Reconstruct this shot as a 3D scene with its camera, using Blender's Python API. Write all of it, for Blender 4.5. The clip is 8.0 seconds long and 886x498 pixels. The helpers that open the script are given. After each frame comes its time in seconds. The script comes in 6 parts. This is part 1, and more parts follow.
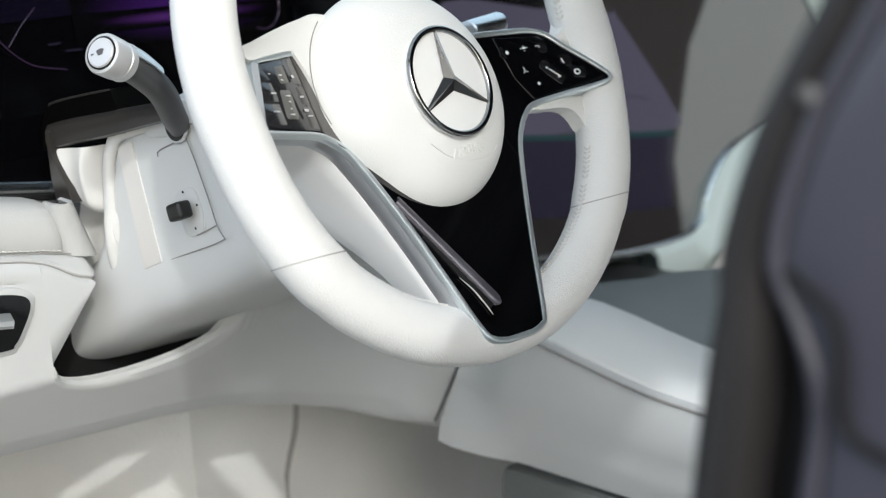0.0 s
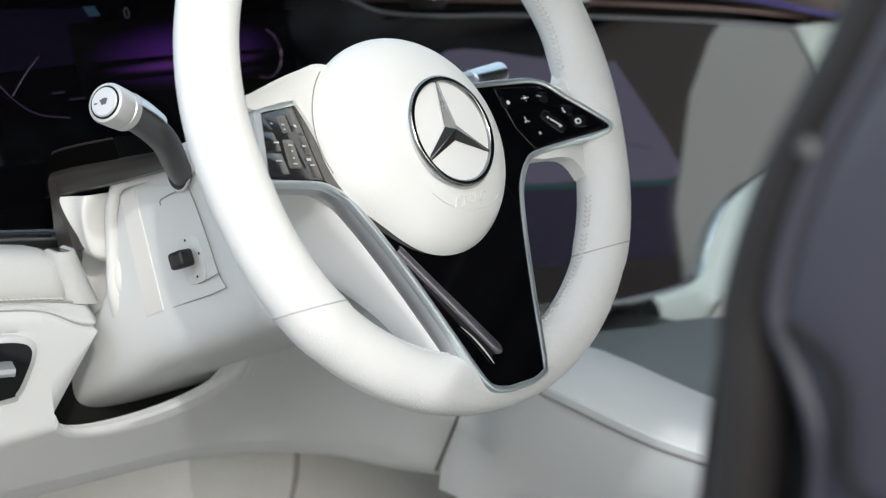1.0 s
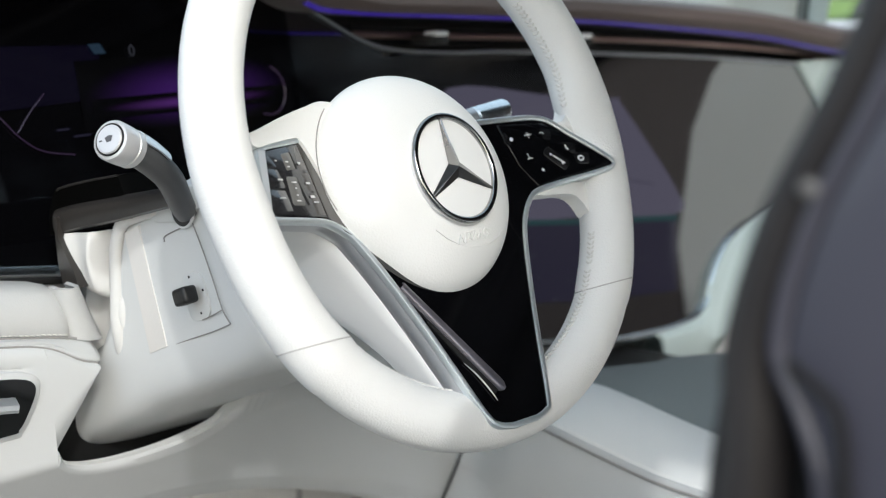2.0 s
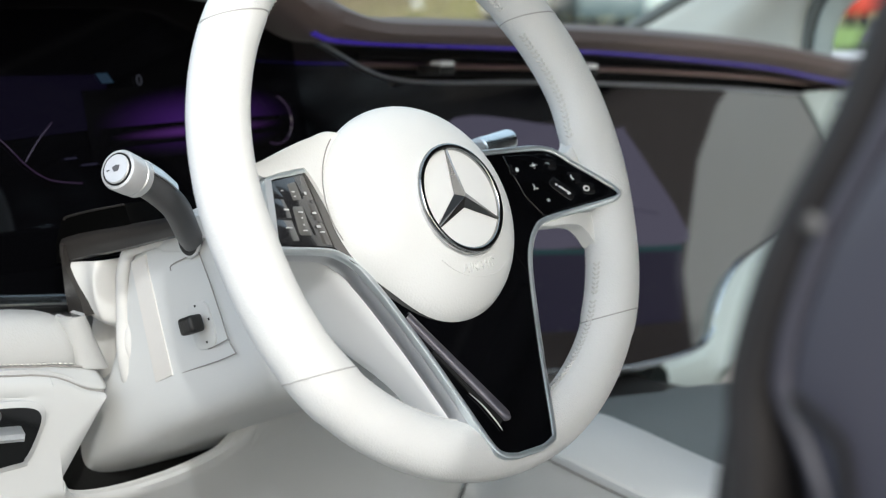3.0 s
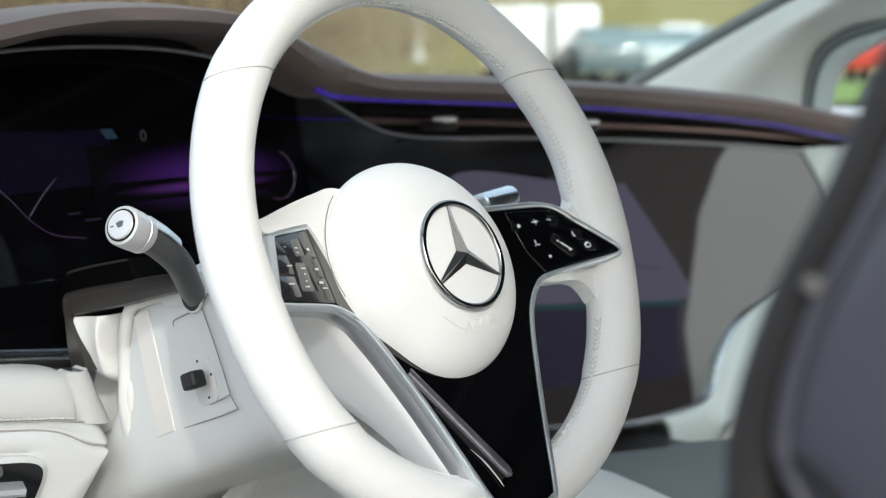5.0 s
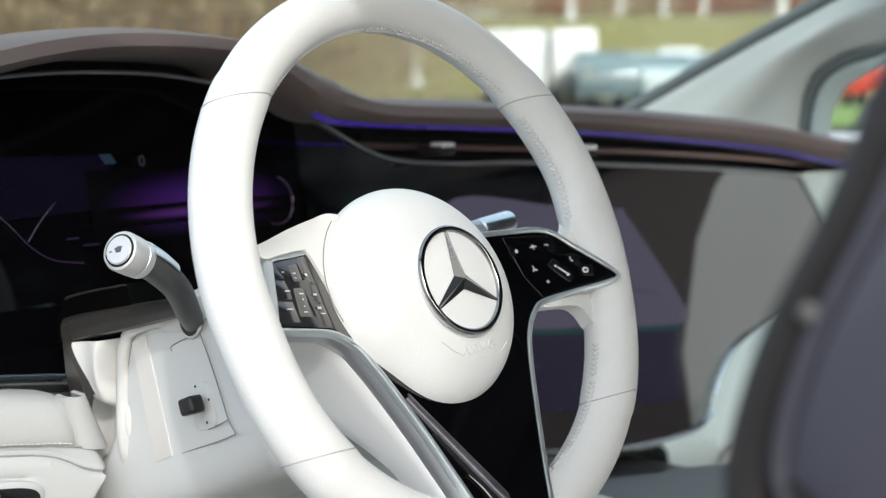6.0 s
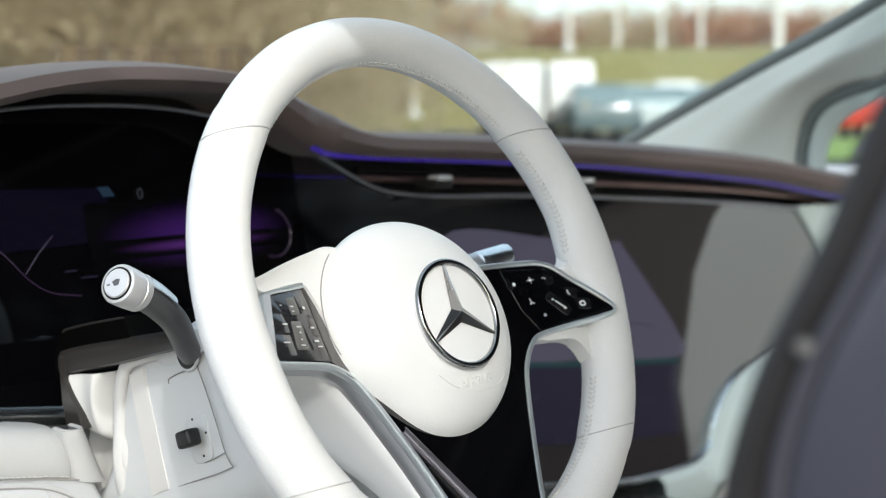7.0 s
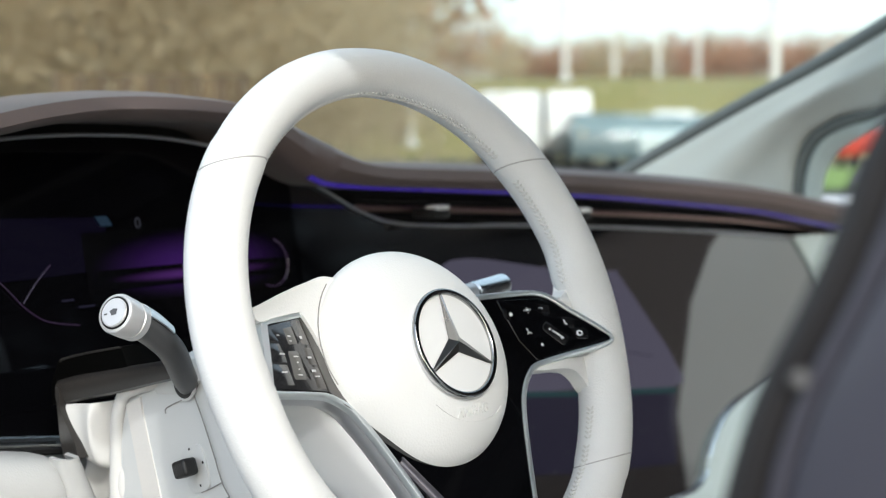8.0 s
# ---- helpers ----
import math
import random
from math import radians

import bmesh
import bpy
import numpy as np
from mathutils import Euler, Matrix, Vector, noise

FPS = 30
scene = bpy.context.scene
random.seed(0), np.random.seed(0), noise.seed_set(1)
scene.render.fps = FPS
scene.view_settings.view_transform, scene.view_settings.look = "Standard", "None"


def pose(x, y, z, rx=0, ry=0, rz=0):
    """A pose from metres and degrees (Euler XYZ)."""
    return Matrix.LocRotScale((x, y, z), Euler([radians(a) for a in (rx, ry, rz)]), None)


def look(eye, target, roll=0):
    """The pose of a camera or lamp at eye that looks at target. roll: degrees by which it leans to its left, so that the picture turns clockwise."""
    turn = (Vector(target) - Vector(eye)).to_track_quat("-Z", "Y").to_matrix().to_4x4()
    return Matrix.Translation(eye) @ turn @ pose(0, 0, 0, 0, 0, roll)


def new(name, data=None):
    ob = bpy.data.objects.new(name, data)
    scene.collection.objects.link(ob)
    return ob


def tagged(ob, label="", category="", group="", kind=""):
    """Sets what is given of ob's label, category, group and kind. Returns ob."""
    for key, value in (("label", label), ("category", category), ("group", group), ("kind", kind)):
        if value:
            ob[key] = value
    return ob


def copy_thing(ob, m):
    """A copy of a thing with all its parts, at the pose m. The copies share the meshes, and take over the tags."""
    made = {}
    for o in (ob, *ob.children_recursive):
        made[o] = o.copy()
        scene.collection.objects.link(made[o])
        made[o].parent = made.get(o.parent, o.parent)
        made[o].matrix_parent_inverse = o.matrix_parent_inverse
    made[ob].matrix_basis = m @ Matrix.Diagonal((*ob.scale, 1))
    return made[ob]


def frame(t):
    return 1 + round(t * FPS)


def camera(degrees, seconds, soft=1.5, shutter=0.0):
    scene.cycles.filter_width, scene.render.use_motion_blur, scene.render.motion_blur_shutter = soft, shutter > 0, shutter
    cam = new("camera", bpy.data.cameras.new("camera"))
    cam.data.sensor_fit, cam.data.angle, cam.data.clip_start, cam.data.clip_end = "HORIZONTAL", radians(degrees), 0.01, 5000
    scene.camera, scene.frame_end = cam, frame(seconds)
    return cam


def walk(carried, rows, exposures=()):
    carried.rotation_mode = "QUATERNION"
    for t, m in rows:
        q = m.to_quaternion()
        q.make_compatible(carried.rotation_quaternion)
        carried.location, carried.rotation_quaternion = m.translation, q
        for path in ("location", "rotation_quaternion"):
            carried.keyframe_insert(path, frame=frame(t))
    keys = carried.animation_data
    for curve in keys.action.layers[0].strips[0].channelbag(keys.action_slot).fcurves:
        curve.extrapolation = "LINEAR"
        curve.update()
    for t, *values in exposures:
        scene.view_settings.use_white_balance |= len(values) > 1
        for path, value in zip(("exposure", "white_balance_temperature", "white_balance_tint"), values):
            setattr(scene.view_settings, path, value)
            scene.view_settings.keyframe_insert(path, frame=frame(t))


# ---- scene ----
# Car axes: x to the passenger's side, y to the bonnet, z up. The wheel's hub stands at (-0.37, 0, 0.95).
cam = camera(31.3, 8.0, soft=1.1)
cam.data.dof.use_dof = True
cam.data.dof.focus_distance = 1.0
cam.data.dof.aperture_fstop = 7.0
ROWS = [
    (0.0, -1.1002, -0.6811, 1.0642, 76.649, 0.507, -47.827),
    (0.5, -1.1010, -0.6818, 1.0651, 77.451, 0.458, -47.757),
    (1.0, -1.1018, -0.6824, 1.0661, 78.339, 0.405, -47.766),
    (1.5, -1.1026, -0.6830, 1.0669, 79.046, 0.444, -47.722),
    (3.0, -1.1049, -0.6849, 1.0693, 80.616, 0.290, -47.431),
    (3.5, -1.1056, -0.6855, 1.0701, 81.196, 0.270, -47.292),
    (4.0, -1.1063, -0.6861, 1.0708, 81.713, 0.233, -47.332),
    (4.5, -1.1070, -0.6867, 1.0714, 82.145, 0.189, -47.343),
    (6.0, -1.1090, -0.6885, 1.0732, 83.392, 0.147, -47.423),
    (6.5, -1.1096, -0.6891, 1.0738, 83.964, 0.103, -47.479),
    (7.0, -1.1102, -0.6897, 1.0743, 84.545, 0.066, -47.505),
    (7.5, -1.1108, -0.6902, 1.0747, 85.028, 0.055, -47.551),
    (8.0, -1.1114, -0.6908, 1.0751, 85.589, 0.000, -47.600),
]
walk(cam, [(t, pose(*row)) for t, *row in ROWS], exposures=[(0.0, 0.84, 6140, 6), (8.0, 0.88, 6180, 6)])

# ---- light ----
SUN = Vector((1.0, 1.6, -1.25)).normalized()   # the way the sunlight goes
world = bpy.data.worlds.new("sky")
scene.world = world
world.use_nodes = True
wt = world.node_tree
wt.nodes.clear()
sky = wt.nodes.new("ShaderNodeTexSky")
sky.sky_type = "NISHITA"
sky.sun_disc = False
sky.sun_elevation = math.asin(-SUN.z)
sky.sun_rotation = math.atan2(-SUN.x, -SUN.y)
sky.air_density, sky.dust_density, sky.ozone_density = 1.0, 3.0, 1.0
back = wt.nodes.new("ShaderNodeBackground")
back.inputs["Strength"].default_value = 0.19
wout = wt.nodes.new("ShaderNodeOutputWorld")
veil = wt.nodes.new("ShaderNodeMixRGB")          # thin white cloud over the whole sky
veil.inputs[0].default_value = 0.4
veil.inputs[2].default_value = (5.6, 5.8, 6.0, 1)
wt.links.new(sky.outputs[0], veil.inputs[1])
wt.links.new(veil.outputs[0], back.inputs["Color"])
wt.links.new(back.outputs[0], wout.inputs["Surface"])
sun = new("sun", bpy.data.lights.new("sun", "SUN"))
sun.data.energy, sun.data.angle, sun.data.color = 0.85, radians(1.0), (1.0, 0.965, 0.92)
sun.matrix_basis = look((0, 0, 6), Vector((0, 0, 6)) + SUN)


# ---- materials ----
def mat(name, base, rough=0.5, metal=0.0, grain=0.0, grain_size=0.001, tone=0.06, tone_size=0.15, second=None, coat=0.0, spec=0.5, fibre=False):
    """A surface with slow changes of tone, fine relief and a little uneven gloss. Sizes in metres."""
    m = bpy.data.materials.new(name)
    m.use_nodes = True
    nt = m.node_tree
    bsdf = nt.nodes["Principled BSDF"]
    co = nt.nodes.new("ShaderNodeTexCoord")
    slow = nt.nodes.new("ShaderNodeTexNoise")
    slow.inputs["Scale"].default_value = 1.0 / tone_size
    slow.inputs["Detail"].default_value = 5
    nt.links.new(co.outputs["Object"], slow.inputs["Vector"])
    ramp = nt.nodes.new("ShaderNodeMixRGB")
    dark = second or tuple(c * (1 - 2 * tone) for c in base)
    light = base if second else tuple(min(1, c * (1 + tone)) for c in base)
    ramp.inputs[1].default_value = (*dark, 1)
    ramp.inputs[2].default_value = (*light, 1)
    nt.links.new(slow.outputs["Fac"], ramp.inputs[0])
    nt.links.new(ramp.outputs[0], bsdf.inputs["Base Color"])
    gloss = nt.nodes.new("ShaderNodeMapRange")
    gloss.inputs["To Min"].default_value = rough * 0.85
    gloss.inputs["To Max"].default_value = min(1, rough * 1.15)
    nt.links.new(slow.outputs["Fac"], gloss.inputs["Value"])
    nt.links.new(gloss.outputs[0], bsdf.inputs["Roughness"])
    bsdf.inputs["Metallic"].default_value = metal
    bsdf.inputs["Coat Weight"].default_value = coat
    bsdf.inputs["Coat Roughness"].default_value = 0.04
    bsdf.inputs["Specular IOR Level"].default_value = spec
    if grain:
        fine = nt.nodes.new("ShaderNodeTexNoise" if fibre else "ShaderNodeTexVoronoi")
        fine.inputs["Scale"].default_value = 1.0 / grain_size
        nt.links.new(co.outputs["Object"], fine.inputs["Vector"])
        bump = nt.nodes.new("ShaderNodeBump")
        bump.inputs["Strength"].default_value = grain
        bump.inputs["Distance"].default_value = grain_size * 0.4
        nt.links.new(fine.outputs[0], bump.inputs["Height"])
        nt.links.new(bump.outputs[0], bsdf.inputs["Normal"])
    return m


def lamp_mat(name, colour, strength, fade=None):
    """A surface of a display or light strip. fade: (x, z, half-width, half-height) of the oval in which its light dies away."""
    m = bpy.data.materials.new(name)
    m.use_nodes = True
    nt = m.node_tree
    bsdf = nt.nodes["Principled BSDF"]
    bsdf.inputs["Base Color"].default_value = (0.002, 0.002, 0.0025, 1)
    bsdf.inputs["Roughness"].default_value = 0.06
    bsdf.inputs["Emission Color"].default_value = (*colour, 1)
    bsdf.inputs["Emission Strength"].default_value = strength
    if fade:
        co = nt.nodes.new("ShaderNodeTexCoord")
        flat = nt.nodes.new("ShaderNodeMapping")
        flat.vector_type = "POINT"
        flat.inputs["Scale"].default_value = (1 / fade[2], 0.0, 1 / fade[3])
        flat.inputs["Location"].default_value = (-fade[0] / fade[2], 0.0, -fade[1] / fade[3])
        size = nt.nodes.new("ShaderNodeVectorMath")
        size.operation = "LENGTH"
        rng = nt.nodes.new("ShaderNodeMapRange")
        rng.interpolation_type = "SMOOTHSTEP"
        rng.inputs["From Min"].default_value, rng.inputs["From Max"].default_value = 0.0, 1.0
        rng.inputs["To Min"].default_value, rng.inputs["To Max"].default_value = strength, 0.0
        nt.links.new(co.outputs["Object"], flat.inputs["Vector"])
        nt.links.new(flat.outputs[0], size.inputs[0])
        nt.links.new(size.outputs["Value"], rng.inputs["Value"])
        nt.links.new(rng.outputs[0], bsdf.inputs["Emission Strength"])
    return m


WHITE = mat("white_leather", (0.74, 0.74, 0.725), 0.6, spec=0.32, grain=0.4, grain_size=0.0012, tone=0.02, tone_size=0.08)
WHITE_SOFT = mat("white_soft_plastic", (0.57, 0.58, 0.575), 0.55, grain=0.15, grain_size=0.0008, tone=0.02)
# the wheel's white leather again, its colour darkened for the shade on the dash
DASH_LEATHER_SHADED = mat("shaded_dash_leather", (0.455, 0.46, 0.455), 0.55, grain=0.22, grain_size=0.0016, tone=0.03, tone_size=0.08)
DOOR_WHITE = mat("white_door_leather", (0.84, 0.83, 0.80), 0.5, grain=0.2, grain_size=0.001, tone=0.02)
SHELL = mat("satin_white_shell", (0.70, 0.70, 0.695), 0.42, tone=0.02, tone_size=0.04)
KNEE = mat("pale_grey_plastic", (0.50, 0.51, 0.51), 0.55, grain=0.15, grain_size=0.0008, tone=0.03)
BADGE_WHITE = mat("smooth_white_enamel", (0.76, 0.76, 0.75), 0.3, tone=0.01)
WHITE_HUB = mat("white_airbag_cover", (0.70, 0.70, 0.685), 0.5, grain=0.2, grain_size=0.0014, tone=0.015)
CREAM = mat("cream_fabric", (0.66, 0.64, 0.61), 0.9, grain=0.15, grain_size=0.0015, tone=0.06, fibre=True)
GREY_TRAY = mat("grey_leather", (0.15, 0.165, 0.165), 0.5, grain=0.3, grain_size=0.001, tone=0.05)
GAITER = mat("pale_gaiter_cloth", (0.64, 0.635, 0.615), 0.75, grain=0.3, grain_size=0.0012, tone=0.04, fibre=True)
BROWN = mat("brown_dash_leather", (0.102, 0.074, 0.067), 0.62, spec=0.24, grain=0.3, grain_size=0.0012, tone=0.05)
BROWN.node_tree.nodes["Principled BSDF"].inputs["Sheen Weight"].default_value = 0.12
SATIN = mat("satin_silver", (0.76, 0.775, 0.785), 0.38, metal=0.85, tone=0.03, tone_size=0.02)
TRIM = mat("bright_silver_trim", (0.70, 0.75, 0.78), 0.24, metal=1.0, tone=0.03, tone_size=0.02)
SEAL_GREY = mat("grey_seal", (0.14, 0.16, 0.16), 0.6, tone=0.08)
PASSENGER_TRIM = mat("pale_teal_trim", (0.47, 0.54, 0.52), 0.65, grain=0.2, grain_size=0.001, tone=0.03)
WHEEL_TRIM = mat("satin_wheel_trim", (0.70, 0.75, 0.77), 0.40, metal=0.85, tone=0.03, tone_size=0.02)
SATIN_TIP = mat("silver_paint", (0.56, 0.56, 0.565), 0.32, metal=0.35, tone=0.03, tone_size=0.02)
SATIN_DARK = mat("satin_dark_silver", (0.50, 0.51, 0.53), 0.36, metal=0.85, tone=0.03, tone_size=0.02)
CHROME = mat("chrome", (0.36, 0.36, 0.355), 0.14, metal=1.0, tone=0.02)
EMBLEM = mat("grey_chrome", (0.27, 0.265, 0.26), 0.28, metal=1.0, tone=0.02)
COPPER = mat("rose_metal", (0.42, 0.30, 0.27), 0.3, metal=1.0, tone=0.04)
PIANO = mat("piano_black", (0.002, 0.002, 0.0025), 0.05, tone=0.1, coat=0.6, spec=0.5)
GLOSS_GREY = mat("grey_gloss_panel", (0.085, 0.080, 0.076), 0.16, tone=0.1, coat=0.5)
GREY_GLOSS = mat("grey_rocker", (0.13, 0.128, 0.122), 0.25, tone=0.06)
BAR_GREY = mat("violet_grey_metal", (0.20, 0.19, 0.215), 0.3, metal=0.7, tone=0.05, tone_size=0.02)
BUTTON_DARK = mat("dark_gloss_button", (0.022, 0.022, 0.024), 0.14, tone=0.1, coat=0.5)
BUTTON = mat("black_button", (0.010, 0.010, 0.011), 0.2, tone=0.1)
ICON_DIM = mat("dim_print", (0.55, 0.55, 0.55), 0.5, tone=0.02)
ICON = mat("icon_print", (0.72, 0.73, 0.74), 0.5, tone=0.02)
BLACK = mat("black_plastic", (0.007, 0.007, 0.007), 0.45, grain=0.3, grain_size=0.0012, tone=0.1)
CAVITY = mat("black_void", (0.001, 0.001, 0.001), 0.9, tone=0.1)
GREY_PLASTIC = mat("grey_plastic", (0.07, 0.07, 0.072), 0.4, grain=0.2, grain_size=0.0008, tone=0.08)
SCREEN = mat("display_glass", (0.0015, 0.0015, 0.002), 0.012, tone=0.1, spec=1.0, coat=1.0)
SCREEN_DRIVER = mat("driver_display_glass", (0.0015, 0.0015, 0.002), 0.02, tone=0.1, spec=0.4)
SCREEN.node_tree.nodes["Principled BSDF"].inputs["Coat IOR"].default_value = 2.6
RUBBER = mat("black_rubber", (0.012, 0.010, 0.010), 0.6, grain=0.2, grain_size=0.002, tone=0.15, tone_size=0.03)
PAINT = mat("grey_violet_paint", (0.050, 0.048, 0.063), 0.45, tone=0.05, tone_size=0.05, coat=0.15)
REFLECTED_BROWN = mat("reflected_brown", (0.105, 0.083, 0.079), 0.7, grain=0.3, grain_size=0.001, tone=0.08)
HEADLINER = mat("charcoal_headliner", (0.026, 0.026, 0.028), 0.9, grain=0.4, grain_size=0.0015, tone=0.03, fibre=True)
PILLAR_TRIM = mat("pale_pillar_trim", (0.56, 0.60, 0.575), 0.7, grain=0.2, grain_size=0.001, tone=0.03)
CARPET = mat("beige_carpet", (0.64, 0.635, 0.615), 0.95, grain=0.8, grain_size=0.003, tone=0.1, fibre=True)
MAT = mat("dark_floor_mat", (0.12, 0.13, 0.125), 0.9, grain=0.8, grain_size=0.003, tone=0.1, fibre=True)
THREAD = mat("pale_thread", (0.66, 0.65, 0.62), 0.8, tone=0.05, tone_size=0.01)
SEAM_RIM = mat("rim_seam", (0.42, 0.41, 0.40), 0.9, tone=0.05, tone_size=0.01)
SEAM = mat("seam_shadow_thread", (0.28, 0.27, 0.26), 0.9, tone=0.05, tone_size=0.01)
GLASS = bpy.data.materials.new("window_glass")
GLASS.use_nodes = True
gn = GLASS.node_tree
gn.nodes.clear()
g_out, g_mix = gn.nodes.new("ShaderNodeOutputMaterial"), gn.nodes.new("ShaderNodeMixShader")
g_clear, g_gloss = gn.nodes.new("ShaderNodeBsdfTransparent"), gn.nodes.new("ShaderNodeBsdfGlossy")
g_clear.inputs[0].default_value = (0.93, 0.96, 0.94, 1)
g_gloss.inputs["Roughness"].default_value = 0.01
g_mix.inputs[0].default_value = 0.05
gn.links.new(g_clear.outputs[0], g_mix.inputs[1])
gn.links.new(g_gloss.outputs[0], g_mix.inputs[2])
gn.links.new(g_mix.outputs[0], g_out.inputs[0])
# near-black tint, chosen to keep the outside out of the display's reflections
TINTED = GLASS.copy()
TINTED.name = "tinted_glass"
for node in TINTED.node_tree.nodes:
    if node.type == "BSDF_TRANSPARENT":
        node.inputs[0].default_value = (0.04, 0.042, 0.04, 1)


# ---- building tools ----
def curve(pts, n=40, closed=False):
    """n points on a smooth line through pts."""
    p = np.array(pts, float)
    k = len(p)
    if closed:
        idx = lambda i: p[i % k]
        spans = k
    else:
        idx = lambda i: p[i] if 0 <= i < k else (2 * p[0] - p[1] if i < 0 else 2 * p[-1] - p[-2])
        spans = k - 1
    out = []
    for s in np.linspace(0, spans, n, endpoint=not closed):
        i = min(int(s), spans - 1)
        f = s - i
        a, b, c, d = idx(i - 1), idx(i), idx(i + 1), idx(i + 2)
        out.append(0.5 * (2 * b + (c - a) * f + (2 * a - 5 * b + 4 * c - d) * f * f + (3 * b - a - 3 * c + d) * f ** 3))
    return np.array(out)


def along(pts, x):
    """The height of a smooth line through pts (x, z) above x, pts in order of x."""
    q = curve(pts, 200)
    return float(np.interp(x, q[:, 0], q[:, 1]))


def smooth(t):
    t = min(1.0, max(0.0, t))
    return t * t * (3 - 2 * t)


def loft(bm, rows, closed_u=False, closed_v=False, cap=False):
    """Faces between rows of points, all of one length. closed_u: along a row; closed_v: last row to first."""
    vs = [[bm.verts.new(p) for p in row] for row in rows]
    nr, nc = len(vs), len(vs[0])
    for i in range(nr if closed_v else nr - 1):
        for j in range(nc if closed_u else nc - 1):
            bm.faces.new((vs[i][j], vs[i][(j + 1) % nc], vs[(i + 1) % nr][(j + 1) % nc], vs[(i + 1) % nr][j]))
    if cap:
        bm.faces.new(vs[0][::-1])
        bm.faces.new(vs[-1])
    return vs


def sheet(rows, thick):
    """A shell of that thickness: rows of points, and the same pushed to the back of their normals."""
    r = np.array([[tuple(p) for p in row] for row in rows], float)
    du, dv = np.gradient(r, axis=1), np.gradient(r, axis=0)
    n = np.cross(du, dv)
    n /= np.linalg.norm(n, axis=2, keepdims=True) + 1e-12
    low = r - n * thick
    bm = bmesh.new()
    a, b = loft(bm, r), loft(bm, low)
    nr, nc = r.shape[:2]
    for f in list(bm.faces)[-(nr - 1) * (nc - 1):]:
        f.normal_flip()
    ring = [(i, 0) for i in range(nr)] + [(nr - 1, j) for j in range(1, nc)] + [(i, nc - 1) for i in range(nr - 2, -1, -1)] + [(0, j) for j in range(nc - 2, 0, -1)]
    for (i, j), (k, m) in zip(ring, ring[1:] + ring[:1]):
        bm.faces.new((a[i][j], b[i][j], b[k][m], a[k][m]))
    bmesh.ops.recalc_face_normals(bm, faces=bm.faces)
    return bm


def frames(path, closed=False):
    """Two directions across each point of a path, carried along without twist."""
    p = np.array(path, float)
    t = (np.roll(p, -1, 0) - np.roll(p, 1, 0)) if closed else np.gradient(p, axis=0)
    t /= np.linalg.norm(t, axis=1, keepdims=True) + 1e-12
    ref = np.array((0.0, 0, 1)) if abs(t[0][2]) < 0.9 else np.array((1.0, 0, 0))
    out = []
    for k in range(len(p)):
        ref = ref - t[k] * (ref @ t[k])
        ref /= np.linalg.norm(ref)
        out.append((ref, np.cross(t[k], ref)))
    return p, out


def tube(bm, path, r, seg=10, closed=False, flat=1.0):
    """A rod along a path. r: one radius or one a point; flat: its second half-width over its first."""
    p, fr = frames(path, closed)
    rr = np.broadcast_to(np.array(r, float), (len(p),))
    rows = [[p[k] + rr[k] * (math.cos(2 * math.pi * j / seg) * fr[k][0] + flat * math.sin(2 * math.pi * j / seg) * fr[k][1]) for j in range(seg)] for k in range(len(p))]
    loft(bm, rows, closed_u=True, closed_v=closed, cap=not closed)
    return bm


def plate(outline, lift, thick, edge=0.0, fn=None):
    """A plate with a rounded upper edge from an outline (u, v) at height lift; fn takes (u, v, w) to its place."""
    q = np.array(outline, float)
    mid = q.mean(0)
    size = np.abs(q - mid).max()
    bm = bmesh.new()
    steps = [(0.0, -thick), (0.0, -edge), (edge * 0.3, -edge * 0.3), (edge, 0.0)] if edge else [(0.0, -thick), (0.0, 0.0)]
    rows = []
    for inset, w in steps:
        ring = mid + (q - mid) * (1 - inset / size)
        rows.append([(u, v, lift + w) for u, v in ring])
    loft(bm, rows, closed_u=True, cap=True)
    bmesh.ops.triangulate(bm, faces=[f for f in bm.faces if len(f.verts) > 4])
    if fn:
        for v in bm.verts:
            v.co = fn(*v.co)
    bmesh.ops.recalc_face_normals(bm, faces=bm.faces)
    return bm


def box(bm, lo, hi, bevel=0.0, seg=2):
    m = Matrix.Translation((Vector(lo) + Vector(hi)) / 2) @ Matrix.Diagonal((*(Vector(hi) - Vector(lo)), 1))
    made = bmesh.ops.create_cube(bm, size=1, matrix=m)["verts"]
    if bevel:
        bmesh.ops.bevel(bm, geom=list({e for v in made for e in v.link_edges}), offset=bevel, segments=seg, profile=0.6, affect="EDGES", clamp_overlap=True)
    return bm


def lathe(bm, profile, origin, axis, seg=32):
    """Turned shape: profile of (radius, distance along the axis)."""
    z = Vector(axis).normalized()
    x = z.orthogonal().normalized()
    y = z.cross(x)
    rows = [[Vector(origin) + z * d + (x * math.cos(2 * math.pi * j / seg) + y * math.sin(2 * math.pi * j / seg)) * max(r, 1e-5) for j in range(seg)] for r, d in profile]
    loft(bm, rows, closed_u=True, cap=True)
    bmesh.ops.recalc_face_normals(bm, faces=bm.faces)
    return bm


def mesh_of(name, bm, material, angle=40):
    me = bpy.data.meshes.new(name)
    bm.to_mesh(me)
    bm.free()
    me.materials.append(material)
    me.polygons.foreach_set("use_smooth", [True] * len(me.polygons))
    me.set_sharp_from_angle(angle=radians(angle))
    return me


def thing(name, label, category, m=None, group="", kind=""):
    ob = new(name)
    ob.empty_display_size = 0.05
    ob.matrix_basis = m or Matrix()
    return tagged(ob, label, category, group, kind)


